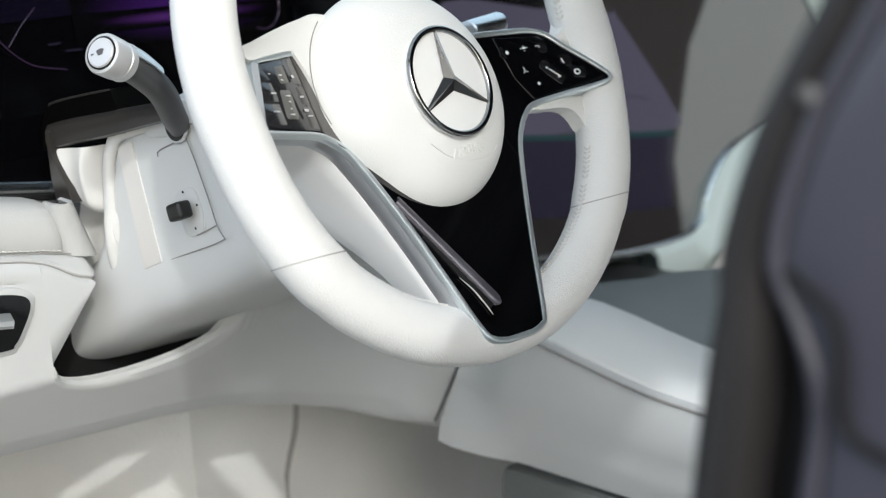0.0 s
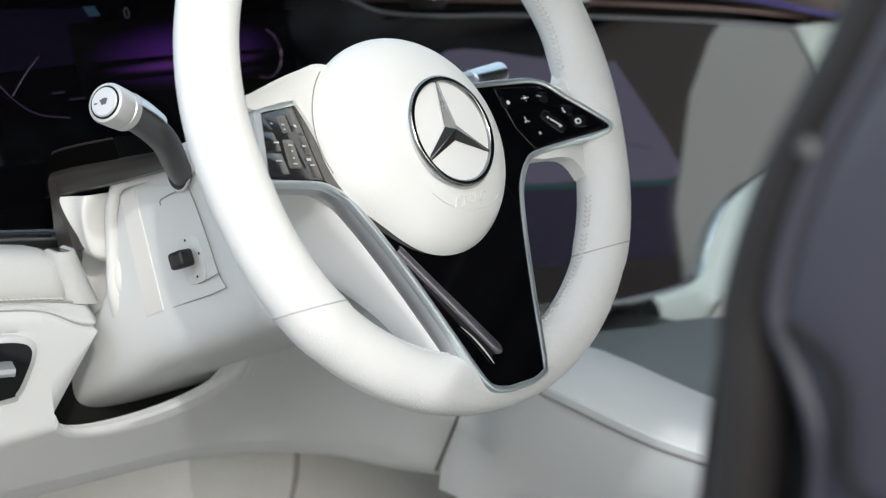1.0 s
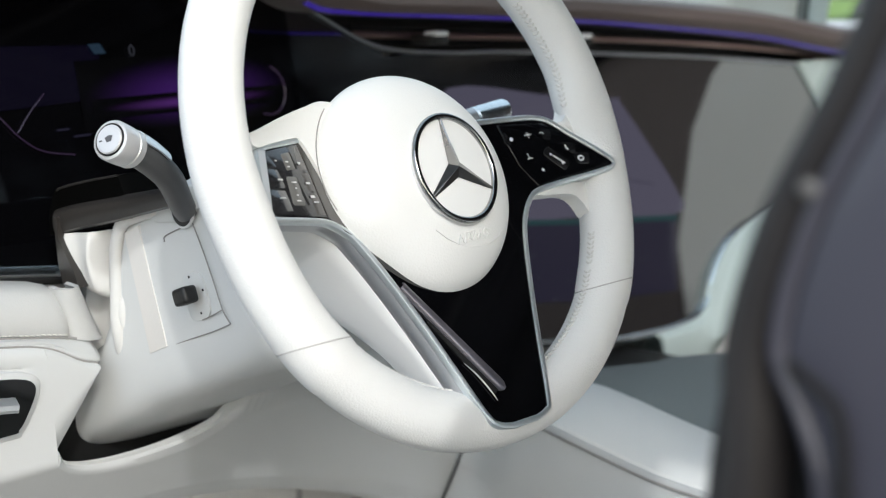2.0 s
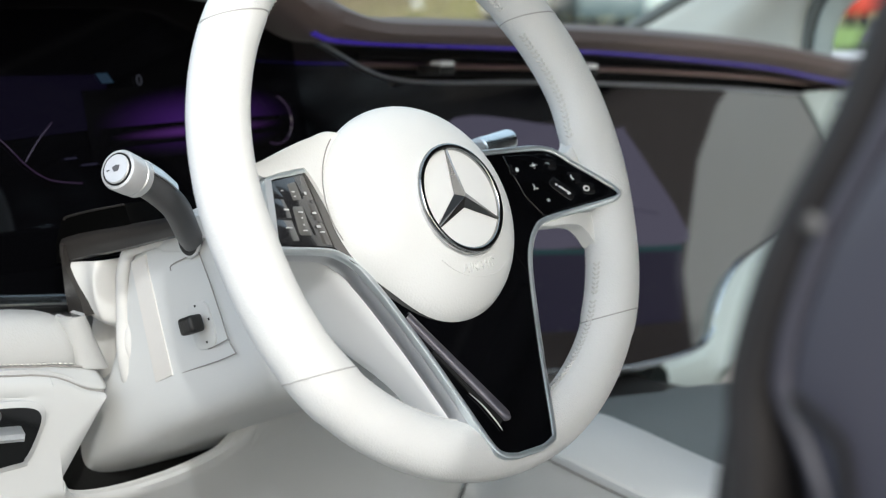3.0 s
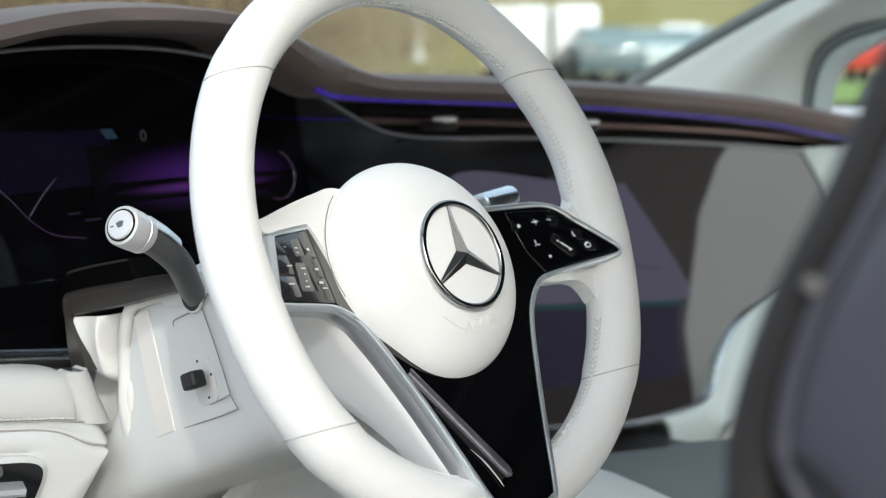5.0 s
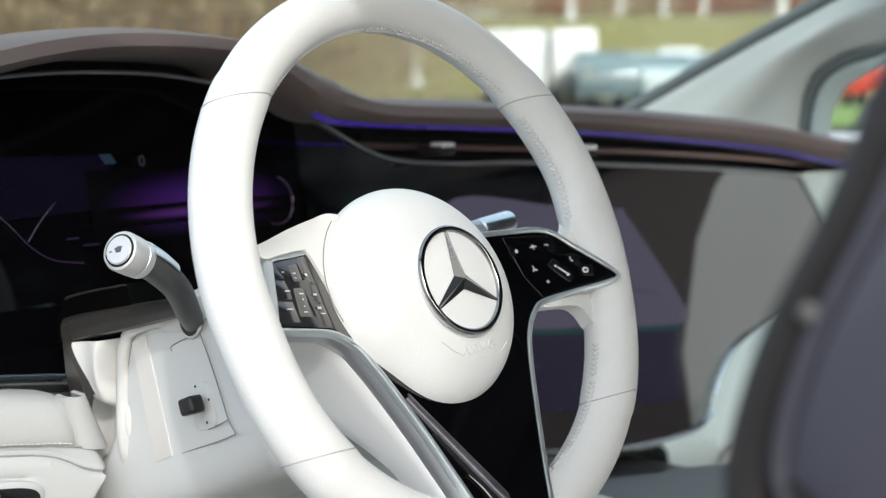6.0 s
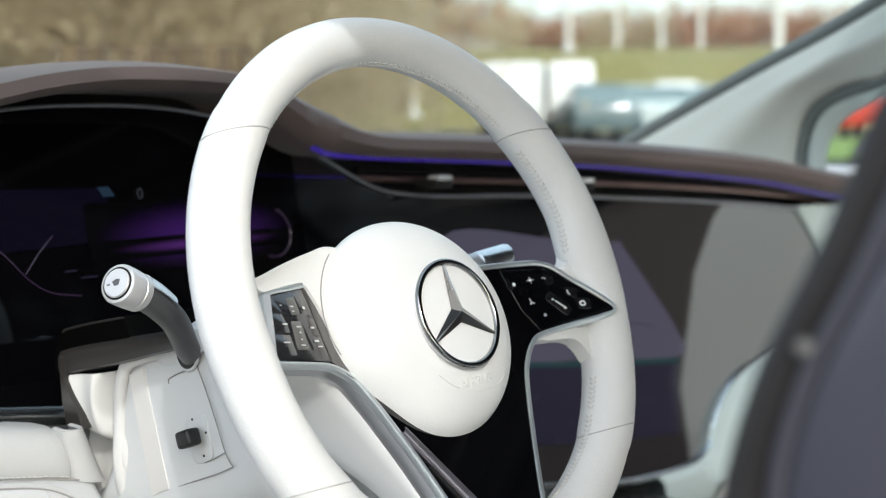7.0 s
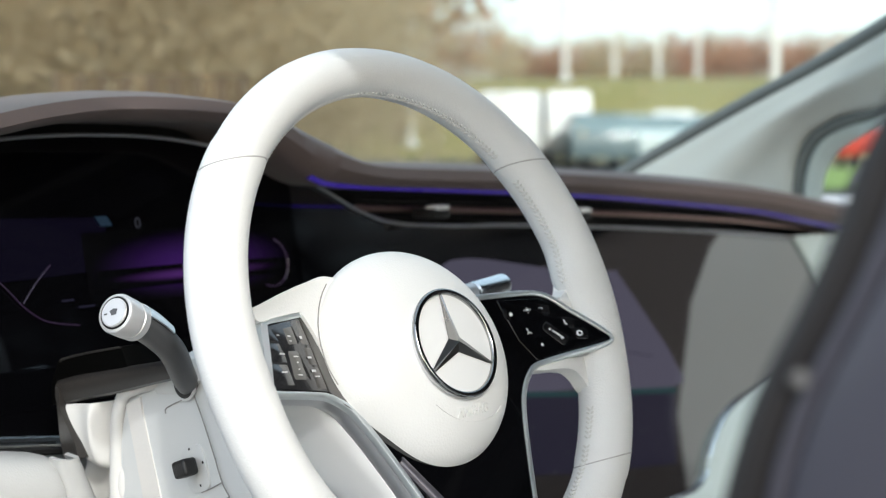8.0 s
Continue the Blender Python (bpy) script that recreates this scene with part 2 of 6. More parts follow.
def part(name, bm, material, parent, label="", angle=40, at=None):
    """One mesh under a thing or part, modelled in the thing's own axes."""
    ob = new(name, mesh_of(name, bm, material, angle))
    ob.parent = parent
    if at:
        ob.matrix_basis = at
    return tagged(ob, label)


def solid(name, bm, material, label, category, group="", kind="", angle=40):
    ob = new(name, mesh_of(name, bm, material, angle))
    return tagged(ob, label, category, group, kind)


def letters(text, size, deep, m):
    """Raised characters in the built-in font, as a bmesh."""
    cu = bpy.data.curves.new("lettering", "FONT")
    cu.body, cu.size, cu.extrude, cu.align_x, cu.align_y = text, size, deep, "CENTER", "CENTER"
    ob = bpy.data.objects.new("lettering", cu)
    me = bpy.data.meshes.new_from_object(ob)
    bm = bmesh.new()
    bm.from_mesh(me)
    bmesh.ops.transform(bm, matrix=m, verts=bm.verts)
    bpy.data.objects.remove(ob)
    bpy.data.curves.remove(cu)
    bpy.data.meshes.remove(me)
    return bm


# ---- steering wheel, in its own axes: x right, y up in its plane, z towards the driver ----
HUB = pose(-0.37, 0, 0.95, 69.4, 0, 0)


def plate_height(u, v):
    return (-14 - 180 * v + (0.0027 if u > 0 else 0.0019) * max(0.0, abs(u) * 1000 - 60) ** 2) / 1000


# airbag cover: a leaning ball, flattened towards the driver
BALL = dict(u=-0.0122, v=-0.0228, w=-0.0115, a=0.0766, b=0.0745, high=0.0349, low=0.0261, bend=0.8231, lean_u=0.0515, lean_v=0.1163, tip_u=0.0213, tip_v=-0.0832, turn=0.0408)


def ball_point(t, f):
    """A point of the cover: t from -90 degrees at its back to 90 at its front, f round it, both in radians."""
    k = abs(math.cos(t)) ** BALL["bend"] * (1 - 0.105 * math.exp(-((f - 3.84) / 0.42) ** 2))
    w = (BALL["high"] if t > 0 else BALL["low"]) * math.sin(t)
    x, y = BALL["a"] * k * math.cos(f), BALL["b"] * k * math.sin(f)
    c, s = math.cos(BALL["turn"]), math.sin(BALL["turn"])
    du, dv = x * c - y * s + BALL["lean_u"] * w, x * s + y * c + BALL["lean_v"] * w
    return (BALL["u"] + du, BALL["v"] + dv, BALL["w"] + w + BALL["tip_u"] * du + BALL["tip_v"] * dv)


def dome(u, v):
    """The height of the airbag cover."""
    c, s, w = math.cos(BALL["turn"]), math.sin(BALL["turn"]), 0.0
    du, dv = u - BALL["u"], v - BALL["v"]
    for _ in range(50):
        x, y = du - BALL["lean_u"] * w, dv - BALL["lean_v"] * w
        k = min(1.0, math.hypot((x * c + y * s) / BALL["a"], (y * c - x * s) / BALL["b"]))
        w = 0.5 * w + 0.5 * BALL["high"] * math.sqrt(max(0.0, 1 - k ** (2 / BALL["bend"])))
    return BALL["w"] + w + BALL["tip_u"] * du + BALL["tip_v"] * dv


def rim_section(a, swell=0.0, n=24):
    """The rim's cross-section at the angle a (degrees, 0 right, 90 top)."""
    c, s = math.cos(radians(a)), math.sin(radians(a))
    grip = 0.0010 * (smooth((44 - abs((a + 180) % 360 - 180)) / 3) if c > 0 else smooth((44 - abs((a % 360) - 180)) / 3))
    low = smooth(-1.6 * s - 0.25)
    wide, deep = 0.0162 + 0.0016 * abs(c) + 0.0022 * low + grip + swell, 0.0165 + 0.0012 * abs(c) + grip + swell
    d = min(abs((a + 180) % 360 - 180 + 9), abs((a % 360) - 189))
    up = abs((a + 180) % 360 - 180 - 6)
    flare = (0.004 if c > 0 else 0.0015) * math.exp(-(d / 10.0) ** 2) + 0.007 * math.exp(-(up / 7.0) ** 2)
    out = []
    for k in range(n):
        f = 2 * math.pi * k / n
        rad = wide * math.cos(f)
        if rad < 0:
            rad *= 1 + flare / wide
        r = 0.172 + 0.0055 * low + rad
        out.append((r * c * 0.985 + 0.0025, r * s, deep * math.sin(f)))
    return out


def steering_wheel():
    wheel = thing("steering_wheel", "white leather-wrapped steering wheel with silver trim and black control panels", "steering wheel", HUB)
    bm = bmesh.new()
    loft(bm, [rim_section(a) for a in np.linspace(0, 360, 180, endpoint=False)], closed_u=True, closed_v=True)
    bmesh.ops.recalc_face_normals(bm, faces=bm.faces)
    rim = part("rim", bm, WHITE, wheel, "smooth white leather rim")
    for side, v in ((1, 0.1025), (-1, 0.1085), (1, -0.1137), (-1, -0.1060)):
        bm = bmesh.new()
        ring = []
        for k in range(24):
            a = 38.0 if v > 0 else -40.0
            for _ in range(8):
                p = rim_section(a if side > 0 else 180 - a, 0.0001)[k]
                a += math.degrees((v - p[1]) / 0.14)
            ring.append(p)
        tube(bm, ring, 0.00045, 6, closed=True)
        part("seam", bm, SEAM_RIM, rim, "stitched seam across the leather")
    # slanted stitches along the inner side
    bm = bmesh.new()
    for lo, hi in ((-38, -29), (6, 36), (-80, -40), (145, 176), (204, 216), (222, 262), (45, 135)):
        for a in np.arange(lo, hi, 1.35):
            for side in (-1, 1):
                w0, w1 = 0.0008 * side, 0.0034 * side
                f = math.pi - 0.14
                ends = []
                for ang, off in ((a + 0.12 * math.sin(7 * a), 0.04 * side), (a + 0.75, 0.15 * side)):
                    sec = np.array(rim_section(ang, 0.0001, 96))
                    ends.append(tuple(sec[int(round((f + off) / (2 * math.pi) * 96))]))
                tube(bm, ends, 0.0008, 5)
    tagged(part("stitching", bm, THREAD, rim, "slanted hand stitching"), kind="stuff")

    # domed airbag cover and the grey collar under it
    bm = bmesh.new()
    loft(bm, [[ball_point(t, f) for f in np.linspace(0, 2 * math.pi, 72, endpoint=False)] for t in np.linspace(-1.45, 1.55, 40)], closed_u=True, cap=True)
    bmesh.ops.recalc_face_normals(bm, faces=bm.faces)
    cover = part("airbag_cover", bm, WHITE_HUB, wheel, "domed white airbag cover")
    bm = bmesh.new()
    rows = []
    for w, k in ((-0.0225, 0.70), (-0.0235, 0.82), (-0.0300, 0.84), (-0.0305, 0.80), (-0.06, 0.76), (-0.10, 0.70)):
        rows.append([(0.0674 * k * math.cos(f) - 0.002, -0.0170 + 0.0702 * k * math.sin(f), w) for f in np.linspace(0, 2 * math.pi, 64, endpoint=False)])
    loft(bm, rows, closed_u=True, cap=True)
    bmesh.ops.recalc_face_normals(bm, faces=bm.faces)
    part("hub_collar", bm, GREY_PLASTIC, wheel, "grey collar under the airbag cover")

    # round badge with three arms
    at = pose(-0.0064, -0.0204, 0.0236, -3.0, 1.0, 0)
    bm = bmesh.new()
    lathe(bm, [(0.0, 0.0005), (0.033, 0.0005), (0.0345, 0.0), (0.0345, -0.009)], (0, 0, 0), (0, 0, 1), 48)
    badge = part("badge", bm, BADGE_WHITE, wheel, "round badge with a chrome ring and three chrome arms", at=at)
    bm = bmesh.new()
    tube(bm, [(0.0342 * math.cos(f), 0.0342 * math.sin(f), 0.0012) for f in np.linspace(0, 2 * math.pi, 64, endpoint=False)], 0.0021, 10, closed=True)
    part("ring", bm, CHROME, badge, "chrome ring")
    for a in (90, 210, 330):
        bm = bmesh.new()
        def pt(r, ang, w):
            return (r * math.cos(radians(ang)), r * math.sin(radians(ang)), w)
        top, tip = bm.verts.new((0, 0, 0.0046)), bm.verts.new(pt(0.0338, a, 0.0022))
        l, r = bm.verts.new(pt(0.0062, a + 60, 0.0012)), bm.verts.new(pt(0.0062, a - 60, 0.0012))
        tl, tr, o = bm.verts.new(pt(0.0338, a + 1.3, 0.0008)), bm.verts.new(pt(0.0338, a - 1.3, 0.0008)), bm.verts.new((0, 0, 0.0006))
        for f in ((top, tip, tl, l), (top, r, tr, tip), (tip, tr, tl), (o, l, tl, tr, r), (top, l, o), (top, o, r)):
            bm.faces.new(f)
        bmesh.ops.recalc_face_normals(bm, faces=bm.faces)
        part("arm", bm, EMBLEM, badge, angle=5)
    # raised word and the curved line under it
    bm = letters("AIRBAG", 0.0088, 0.0005, pose(-0.0025, -0.0641, 0, 0, 0, 3))
    for q in bm.verts:
        q.co.z += dome(q.co.x, q.co.y) + 0.0002
    part("raised_word", bm, WHITE_HUB, cover, "word in raised letters")
    bm = bmesh.new()
    arc = []
    for u, v in curve([(-0.0340, -0.0560), (-0.0237, -0.0640), (-0.0091, -0.0697), (0.0074, -0.0707), (0.0208, -0.0685), (0.0296, -0.0640)], 30):
        arc.append((u, v, dome(u, v) + 0.0001))
    tube(bm, arc, 0.00035, 5)
    part("raised_line", bm, WHITE_HUB, cover)

    # black spoke plate: right edge of each level
    edge = [(0.0140, 0.060), (0.0125, 0.100), (0.0085, 0.125), (-0.006, 0.1395), (-0.022, 0.1535), (-0.0325, 0.1600), (-0.0350, 0.150), (-0.0362, 0.125), (-0.0385, 0.099), (-0.044, 0.0885), (-0.053, 0.0795), (-0.066, 0.0710), (-0.096, 0.0575), (-0.133, 0.0425), (-0.174, 0.0270), (-0.180, 0.0215), (-0.1825, 0.012)]
    left_edge = [(0.0172, 0.060), (0.0165, 0.085), (0.0150, 0.105), (0.0105, 0.1325), (-0.008, 0.1395), (-0.020, 0.1455), (-0.0285, 0.1490), (-0.0305, 0.140), (-0.0320, 0.120), (-0.0345, 0.099), (-0.0385, 0.0885), (-0.046, 0.0785), (-0.057, 0.0720), (-0.0735, 0.0642), (-0.106, 0.0517), (-0.141, 0.0402), (-0.172, 0.0300), (-0.1795, 0.0235), (-0.1825, 0.012)]
    e, el = curve(edge, 90), curve(left_edge, 90)
    vs = np.concatenate((np.linspace(0.0172, 0.0142, 5), e[:, 0]))
    rows = [[(u, v, plate_height(u, v)) for u in np.linspace(-np.interp(v, el[::-1, 0], el[::-1, 1]), np.interp(v, e[::-1, 0], e[::-1, 1]), 41)] for v in vs]
    part("spoke_plate", sheet(rows, -0.003), PIANO, wheel, "glossy piano-black spoke plate")
    right = [(r, v) for v, r in e]
    outline = right + [(-r, v) for v, r in el[::-1]]
    ring = np.array([(u, v, plate_height(u, v)) for u, v in outline])
    tan = np.roll(ring, -1, 0) - np.roll(ring, 1, 0)
    nrm = np.c_[-tan[:, 1], tan[:, 0], 0 * tan[:, 0]] * np.array((1, 1, 0))
    nrm /= np.linalg.norm(nrm, axis=1, keepdims=True) + 1e-9
    if (nrm[20] @ (1, 0, 0)) < 0:
        nrm = -nrm
    for _ in range(6):
        nrm = (np.roll(nrm, 1, 0) + nrm + np.roll(nrm, -1, 0)) / 3
    up = np.array((0, 0, 1.0))
    bm = bmesh.new()
    loft(bm, [ring + nrm * a + up * b for a, b in ((-0.0009, -0.001), (-0.0007, 0.0008), (0.0, 0.0013), (0.0014, 0.0014), (0.0027, 0.0009), (0.0034, -0.0008), (0.0030, -0.004))], closed_u=True)
    bmesh.ops.recalc_face_normals(bm, faces=bm.faces)
    part("bright_trim", bm, WHEEL_TRIM, wheel, "bright satin-silver edge trim")
    bm = bmesh.new()
    loft(bm, [ring + nrm * a + up * b for a, b in ((0.0022, -0.0035), (0.0028, -0.0045), (0.0042, -0.008), (0.0046, -0.012), (0.0035, -0.0155))], closed_u=True)
    bmesh.ops.recalc_face_normals(bm, faces=bm.faces)
    part("side_band", bm, SATIN_DARK, wheel, "satin-silver side band")
    bm = bmesh.new()
    deep = np.array([(0.56 + 0.72 * smooth((v + 0.14) / 0.09)) * (1 - 0.98 * smooth((abs(u) - 0.104) / 0.026)) * (1 - 0.9 * smooth((v + 0.022) / 0.02)) for u, v, w in ring])[:, None]
    loft(bm, [ring + nrm * a + up * b * (deep if k > 1 else 1) - up * 0.0150 for k, (a, b) in enumerate(((0.0032, 0.0), (0.0044, -0.0015), (0.0046, -0.012), (0.0040, -0.026), (0.0030, -0.040), (0.001, -0.052), (-0.006, -0.060)))], closed_u=True)
    bmesh.ops.recalc_face_normals(bm, faces=bm.faces)
    part("spoke_shell", bm, SHELL, wheel, "pale satin spoke shell")

    # leather webs that round off the corners between the rim and the right spoke
    for shape in ([(0.0992, -0.0405), (0.1010, -0.0436), (0.120, -0.0455), (0.1295, -0.0475), (0.1345, -0.0508), (0.1385, -0.0555), (0.1430, -0.0630), (0.149, -0.0600), (0.152, -0.0405), (0.130, -0.0360)],
                  [(0.131, 0.0030), (0.1380, 0.0045), (0.1440, 0.0075), (0.1485, 0.0130), (0.1520, 0.0210), (0.157, 0.0190), (0.156, -0.0080), (0.142, -0.0040)]):
        part("web", plate([tuple(p) for p in curve(shape, 48, closed=True)], -0.0015, 0.012, 0.0028, lambda u, v, w: (u, v, w + min(0.003, plate_height(u, v)))), WHITE, rim, "white leather web beside the spoke", angle=80)

    # bright bar in the slot of the lower spoke
    on = lambda u, v, w: (u, v, w + plate_height(u, v))
    a, b = Vector((-0.0525, -0.0905)), Vector((-0.0100, -0.1572))
    d = (b - a).normalized()
    n = Vector((-d.y, d.x))
    rows = []
    for q in np.linspace(0, 1, 40):
        c = a - d * 0.0085 + (b - a + d * 0.0118) * q
        h = (0.0026 + 0.0010 * q) * math.sqrt(max(0.02, 1 - max(0.0, (q - 0.962) / 0.038) ** 2))
        rows.append([on(c.x + n.x * h * k, c.y + n.y * h * k, 0.0020 * (1 - abs(k) ** 2.6) ** 0.6) for k in np.linspace(-1, 1, 15)])
    part("slot_bar", sheet(rows, 0.001), BAR_GREY, wheel, "violet-grey metal bar in the lower spoke", angle=80)
    # thin bright rod painted in as the reflection of the spoke's second edge
    bm = bmesh.new()
    tube(bm, curve([on(u, v, 0.0012) for u, v in ((-0.0330, -0.1385), (-0.0262, -0.1475), (-0.0205, -0.1590), (-0.0180, -0.1660))], 14), [0.0002 + 0.0004 * math.sin(math.pi * k / 13) for k in range(14)], 6)
    part("reflection_line", bm, SATIN_DARK, wheel, "thin bright line painted as an edge's reflection")
    out = [p - n * 0.0075 for p in (a + d * 0.018 + n * 0.003, a + d * 0.018 + n * 0.001, b - n * 0.002, b + n * 0.003)]
    part("slot", plate([tuple(p) for p in out], 0.0012, 0.002, 0.0, on), CAVITY, wheel)

    def rounded(cu, cv, hu, hv, turn=0.0, r=0.35):
        pts = []
        for k in range(20):
            f = 2 * math.pi * k / 20
            c, s = math.cos(f), math.sin(f)
            x, y = hu * math.copysign(abs(c) ** r, c), hv * math.copysign(abs(s) ** r, s)
            pts.append((cu + x * math.cos(turn) - y * math.sin(turn), cv + x * math.sin(turn) + y * math.cos(turn)))
        return pts

    # touch buttons of both panels, with their printed signs
    for side in (1, -1):
        lean = -0.30 * side
        if side > 0:
            shape = [(0.088, 0.0105), (0.123, 0.0065), (0.138, -0.0065), (0.152, -0.0225), (0.1565, -0.0316), (0.142, -0.0335), (0.118, -0.0345), (0.1005, -0.0365), (0.092, -0.020)]
        else:
            shape = [(-0.1310, 0.0107), (-0.1480, -0.0275), (-0.120, -0.0300), (-0.0945, -0.0335), (-0.0949, 0.0150)]
        panel = part("control_panel", plate(shape, 0.0007, 0.001, 0.0004, on), PIANO if side > 0 else BUTTON_DARK, wheel, "glossy control panel with small touch buttons")
        if side > 0:
            for u, v, hu, hv in ((0.094, -0.001, 0.0055, 0.0042), (0.1085, 0.0, 0.0060, 0.0042), (0.1215, -0.0015, 0.0050, 0.0038), (0.102, -0.0150, 0.0060, 0.0046), (0.1085, -0.0265, 0.0060, 0.0042), (0.1345, -0.0145, 0.0052, 0.0042), (0.1400, -0.0240, 0.0058, 0.0042)):
                part("button", plate(rounded(u, v, hu, hv, lean), 0.0009, 0.001, 0.0001, on), BUTTON, panel)
            rock = part("rocker", plate(rounded(0.1225, -0.0205, 0.0042, 0.0098, 0.62), 0.0012, 0.001, 0.0003, on), BUTTON, panel)
            part("groove", plate(rounded(0.1237, -0.0215, 0.0005, 0.0048, 0.72), 0.0017, 0.0004, 0.0, on), ICON, rock)
        else:
            for b_no, quad in enumerate((((-129.3, 9.8), (-116.2, 11.4), (-115.6, 0.9), (-132.6, 1.4)), ((-133.2, 0.1), (-119.4, -0.6), (-122.0, -12.6), (-138.0, -11.7)), ((-138.6, -12.9), (-122.8, -14.0), (-123.0, -27.0), (-144.6, -26.3)), ((-104.2, 12.6), (-95.7, 13.9), (-95.5, -2.8), (-104.2, -1.9)), ((-104.6, -3.6), (-95.5, -4.6), (-95.4, -16.1), (-105.3, -15.0)), ((-105.8, -16.4), (-95.4, -17.8), (-95.2, -32.0), (-107.6, -30.0)))):
                part("button", plate([(u / 1000, v / 1000) for u, v in quad], 0.0009, 0.001, 0.0002, on), GLOSS_GREY if b_no > 2 else BUTTON_DARK, panel)
            for k, quad in enumerate((((-114.6, 9.4), (-105.6, 10.2), (-105.6, -1.4), (-114.4, -1.9)), ((-117.6, -5.3), (-107.6, -5.8), (-109.7, -24.6), (-120.8, -23.6)))):
                c = np.array(quad) / 1000
                q = []
                for k2 in range(4):
                    a, b, e2 = c[k2 - 1], c[k2], c[(k2 + 1) % 4]
                    for f in (0.22, 0.08):
                        q.append(tuple(b + (a - b) * f))
                    for f in (0.08, 0.22):
                        q.append(tuple(b + (e2 - b) * f))
                rock = part("rocker", plate(q, 0.0013, 0.001, 0.0005, on), GREY_GLOSS, panel)
                gu, gv, h = ((-0.1050, 0.0045, 0.0055), (-0.1076, -0.0155, 0.0092))[k]
                part("groove", plate(rounded(gu, gv, 0.0007, h, 0.12), 0.0013, 0.0004, 0.0, on), CAVITY, rock)

        if side < 0:
            corner = [(-94.4, 16.4), (-90.4, 4.4), (-88.0, -5.2), (-86.4, -18.4), (-80.8, -35.8), (-74.8, -50.5), (-84.0, -44.0), (-93.8, -33.6), (-94.2, -17.0), (-94.2, 0.0)]
            part("panel_corner", plate([(u / 1000, v / 1000) for u, v in corner], 0.0010, 0.001, 0.0, on), GLOSS_GREY, panel, "grey gloss corner beside the airbag cover")

        def sign(polys):
            bm = bmesh.new()
            mid = np.mean([p for poly in polys for p in poly], axis=0)
            for poly in polys:
                poly = [tuple(mid + (np.array(p) - mid) * (0.66 if side > 0 else 1.15)) for p in poly]
                b2 = plate(poly, 0.0016, 0.0002, 0.0, on)
                me = bpy.data.meshes.new("t")
                b2.to_mesh(me)
                b2.free()
                bm.from_mesh(me)
                bpy.data.meshes.remove(me)
            return part("printed_sign", bm, ICON if side > 0 else ICON_DIM, panel)

        def disc(u, v, r, k=10):
            return [(u + r * math.cos(2 * math.pi * j / k), v + r * math.sin(2 * math.pi * j / k)) for j in range(k)]

        def bar(u0, v0, u1, v1, h):
            dd = Vector((u1 - u0, v1 - v0)).normalized()
            nn = Vector((-dd.y, dd.x)) * h
            return [(u0 + nn.x, v0 + nn.y), (u0 - nn.x, v0 - nn.y), (u1 - nn.x, v1 - nn.y), (u1 + nn.x, v1 + nn.y)]

        if side > 0:
            sign([[(0.0920, -0.003), (0.0950, -0.003), (0.0962, -0.0005), (0.0940, 0.0015), (0.0918, -0.0005)]])
            sign([disc(0.1085, 0.0025, 0.0006), disc(0.1085, -0.003, 0.0006), disc(0.1045, 0.0, 0.0006), disc(0.1125, 0.0, 0.0006), bar(0.1065, 0.0, 0.1105, 0.0, 0.0010)])
            sign([bar(0.1168, 0.0, 0.1203, 0.0, 0.0004), bar(0.1203, 0.0, 0.1211, -0.002, 0.0004)])
            sign([bar(0.1015, -0.0115, 0.102, -0.0160, 0.0005), bar(0.102, -0.0160, 0.0995, -0.0180, 0.0005), bar(0.102, -0.0165, 0.1055, -0.0175, 0.0005)])
            star = [(0.1085 + (0.0024 if k % 2 == 0 else 0.001) * math.sin(k * math.pi / 5), -0.0265 + (0.0024 if k % 2 == 0 else 0.001) * math.cos(k * math.pi / 5)) for k in range(10)]
            sign([star])
            sign([bar(0.1326, -0.0112, 0.1321, -0.0147, 0.0006), bar(0.1321, -0.0147, 0.1338, -0.0168, 0.0007)])
            sign([disc(0.1178, -0.0147, 0.0013), disc(0.1268, -0.0268, 0.0011)])
            ringp = part("printed_sign", plate(disc(0.1394, -0.0240, 0.0022, 16), 0.0016, 0.0003, 0.0, on), ICON, panel)
            part("printed_sign", plate(disc(0.1394, -0.0240, 0.0011, 12), 0.0019, 0.0003, 0.0, on), BUTTON, ringp)
        else:
            # unreadable print: short bars
            for u, v, w, h in ((-121.5, 5.1, 1.2, 0.35), (-124.3, -7.0, 2.6, 0.7), (-128.8, -18.4, 3.2, 0.55), (-101.1, 2.4, 1.2, 1.2), (-100.2, -10.7, 1.9, 0.9), (-101.0, -19.4, 2.1, 1.1), (-99.6, -23.1, 2.4, 0.5), (-111.4, 3.9, 1.5, 0.6), (-111.6, 0.8, 1.0, 0.5), (-112.3, -9.3, 2.3, 0.5), (-112.8, -13.0, 0.6, 0.6), (-113.8, -17.4, 0.6, 0.6), (-114.6, -21.0, 2.2, 0.5)):
                sign([bar((u - 0.75 * w) / 1000, v / 1000, (u + 0.75 * w) / 1000, (v - 0.25) / 1000, 0.6 * h / 1000)])
    # white shoulder between the airbag cover and the control panel
    low = curve([(-0.140, 0.0205), (-0.1355, 0.0135), (-0.118, 0.0158), (-0.0962, 0.0180), (-0.0928, 0.0160), (-0.0893, 0.0048), (-0.0868, -0.0088), (-0.0860, -0.0192), (-0.0832, -0.0327), (-0.0785, -0.0425), (-0.0725, -0.0500)], 80)
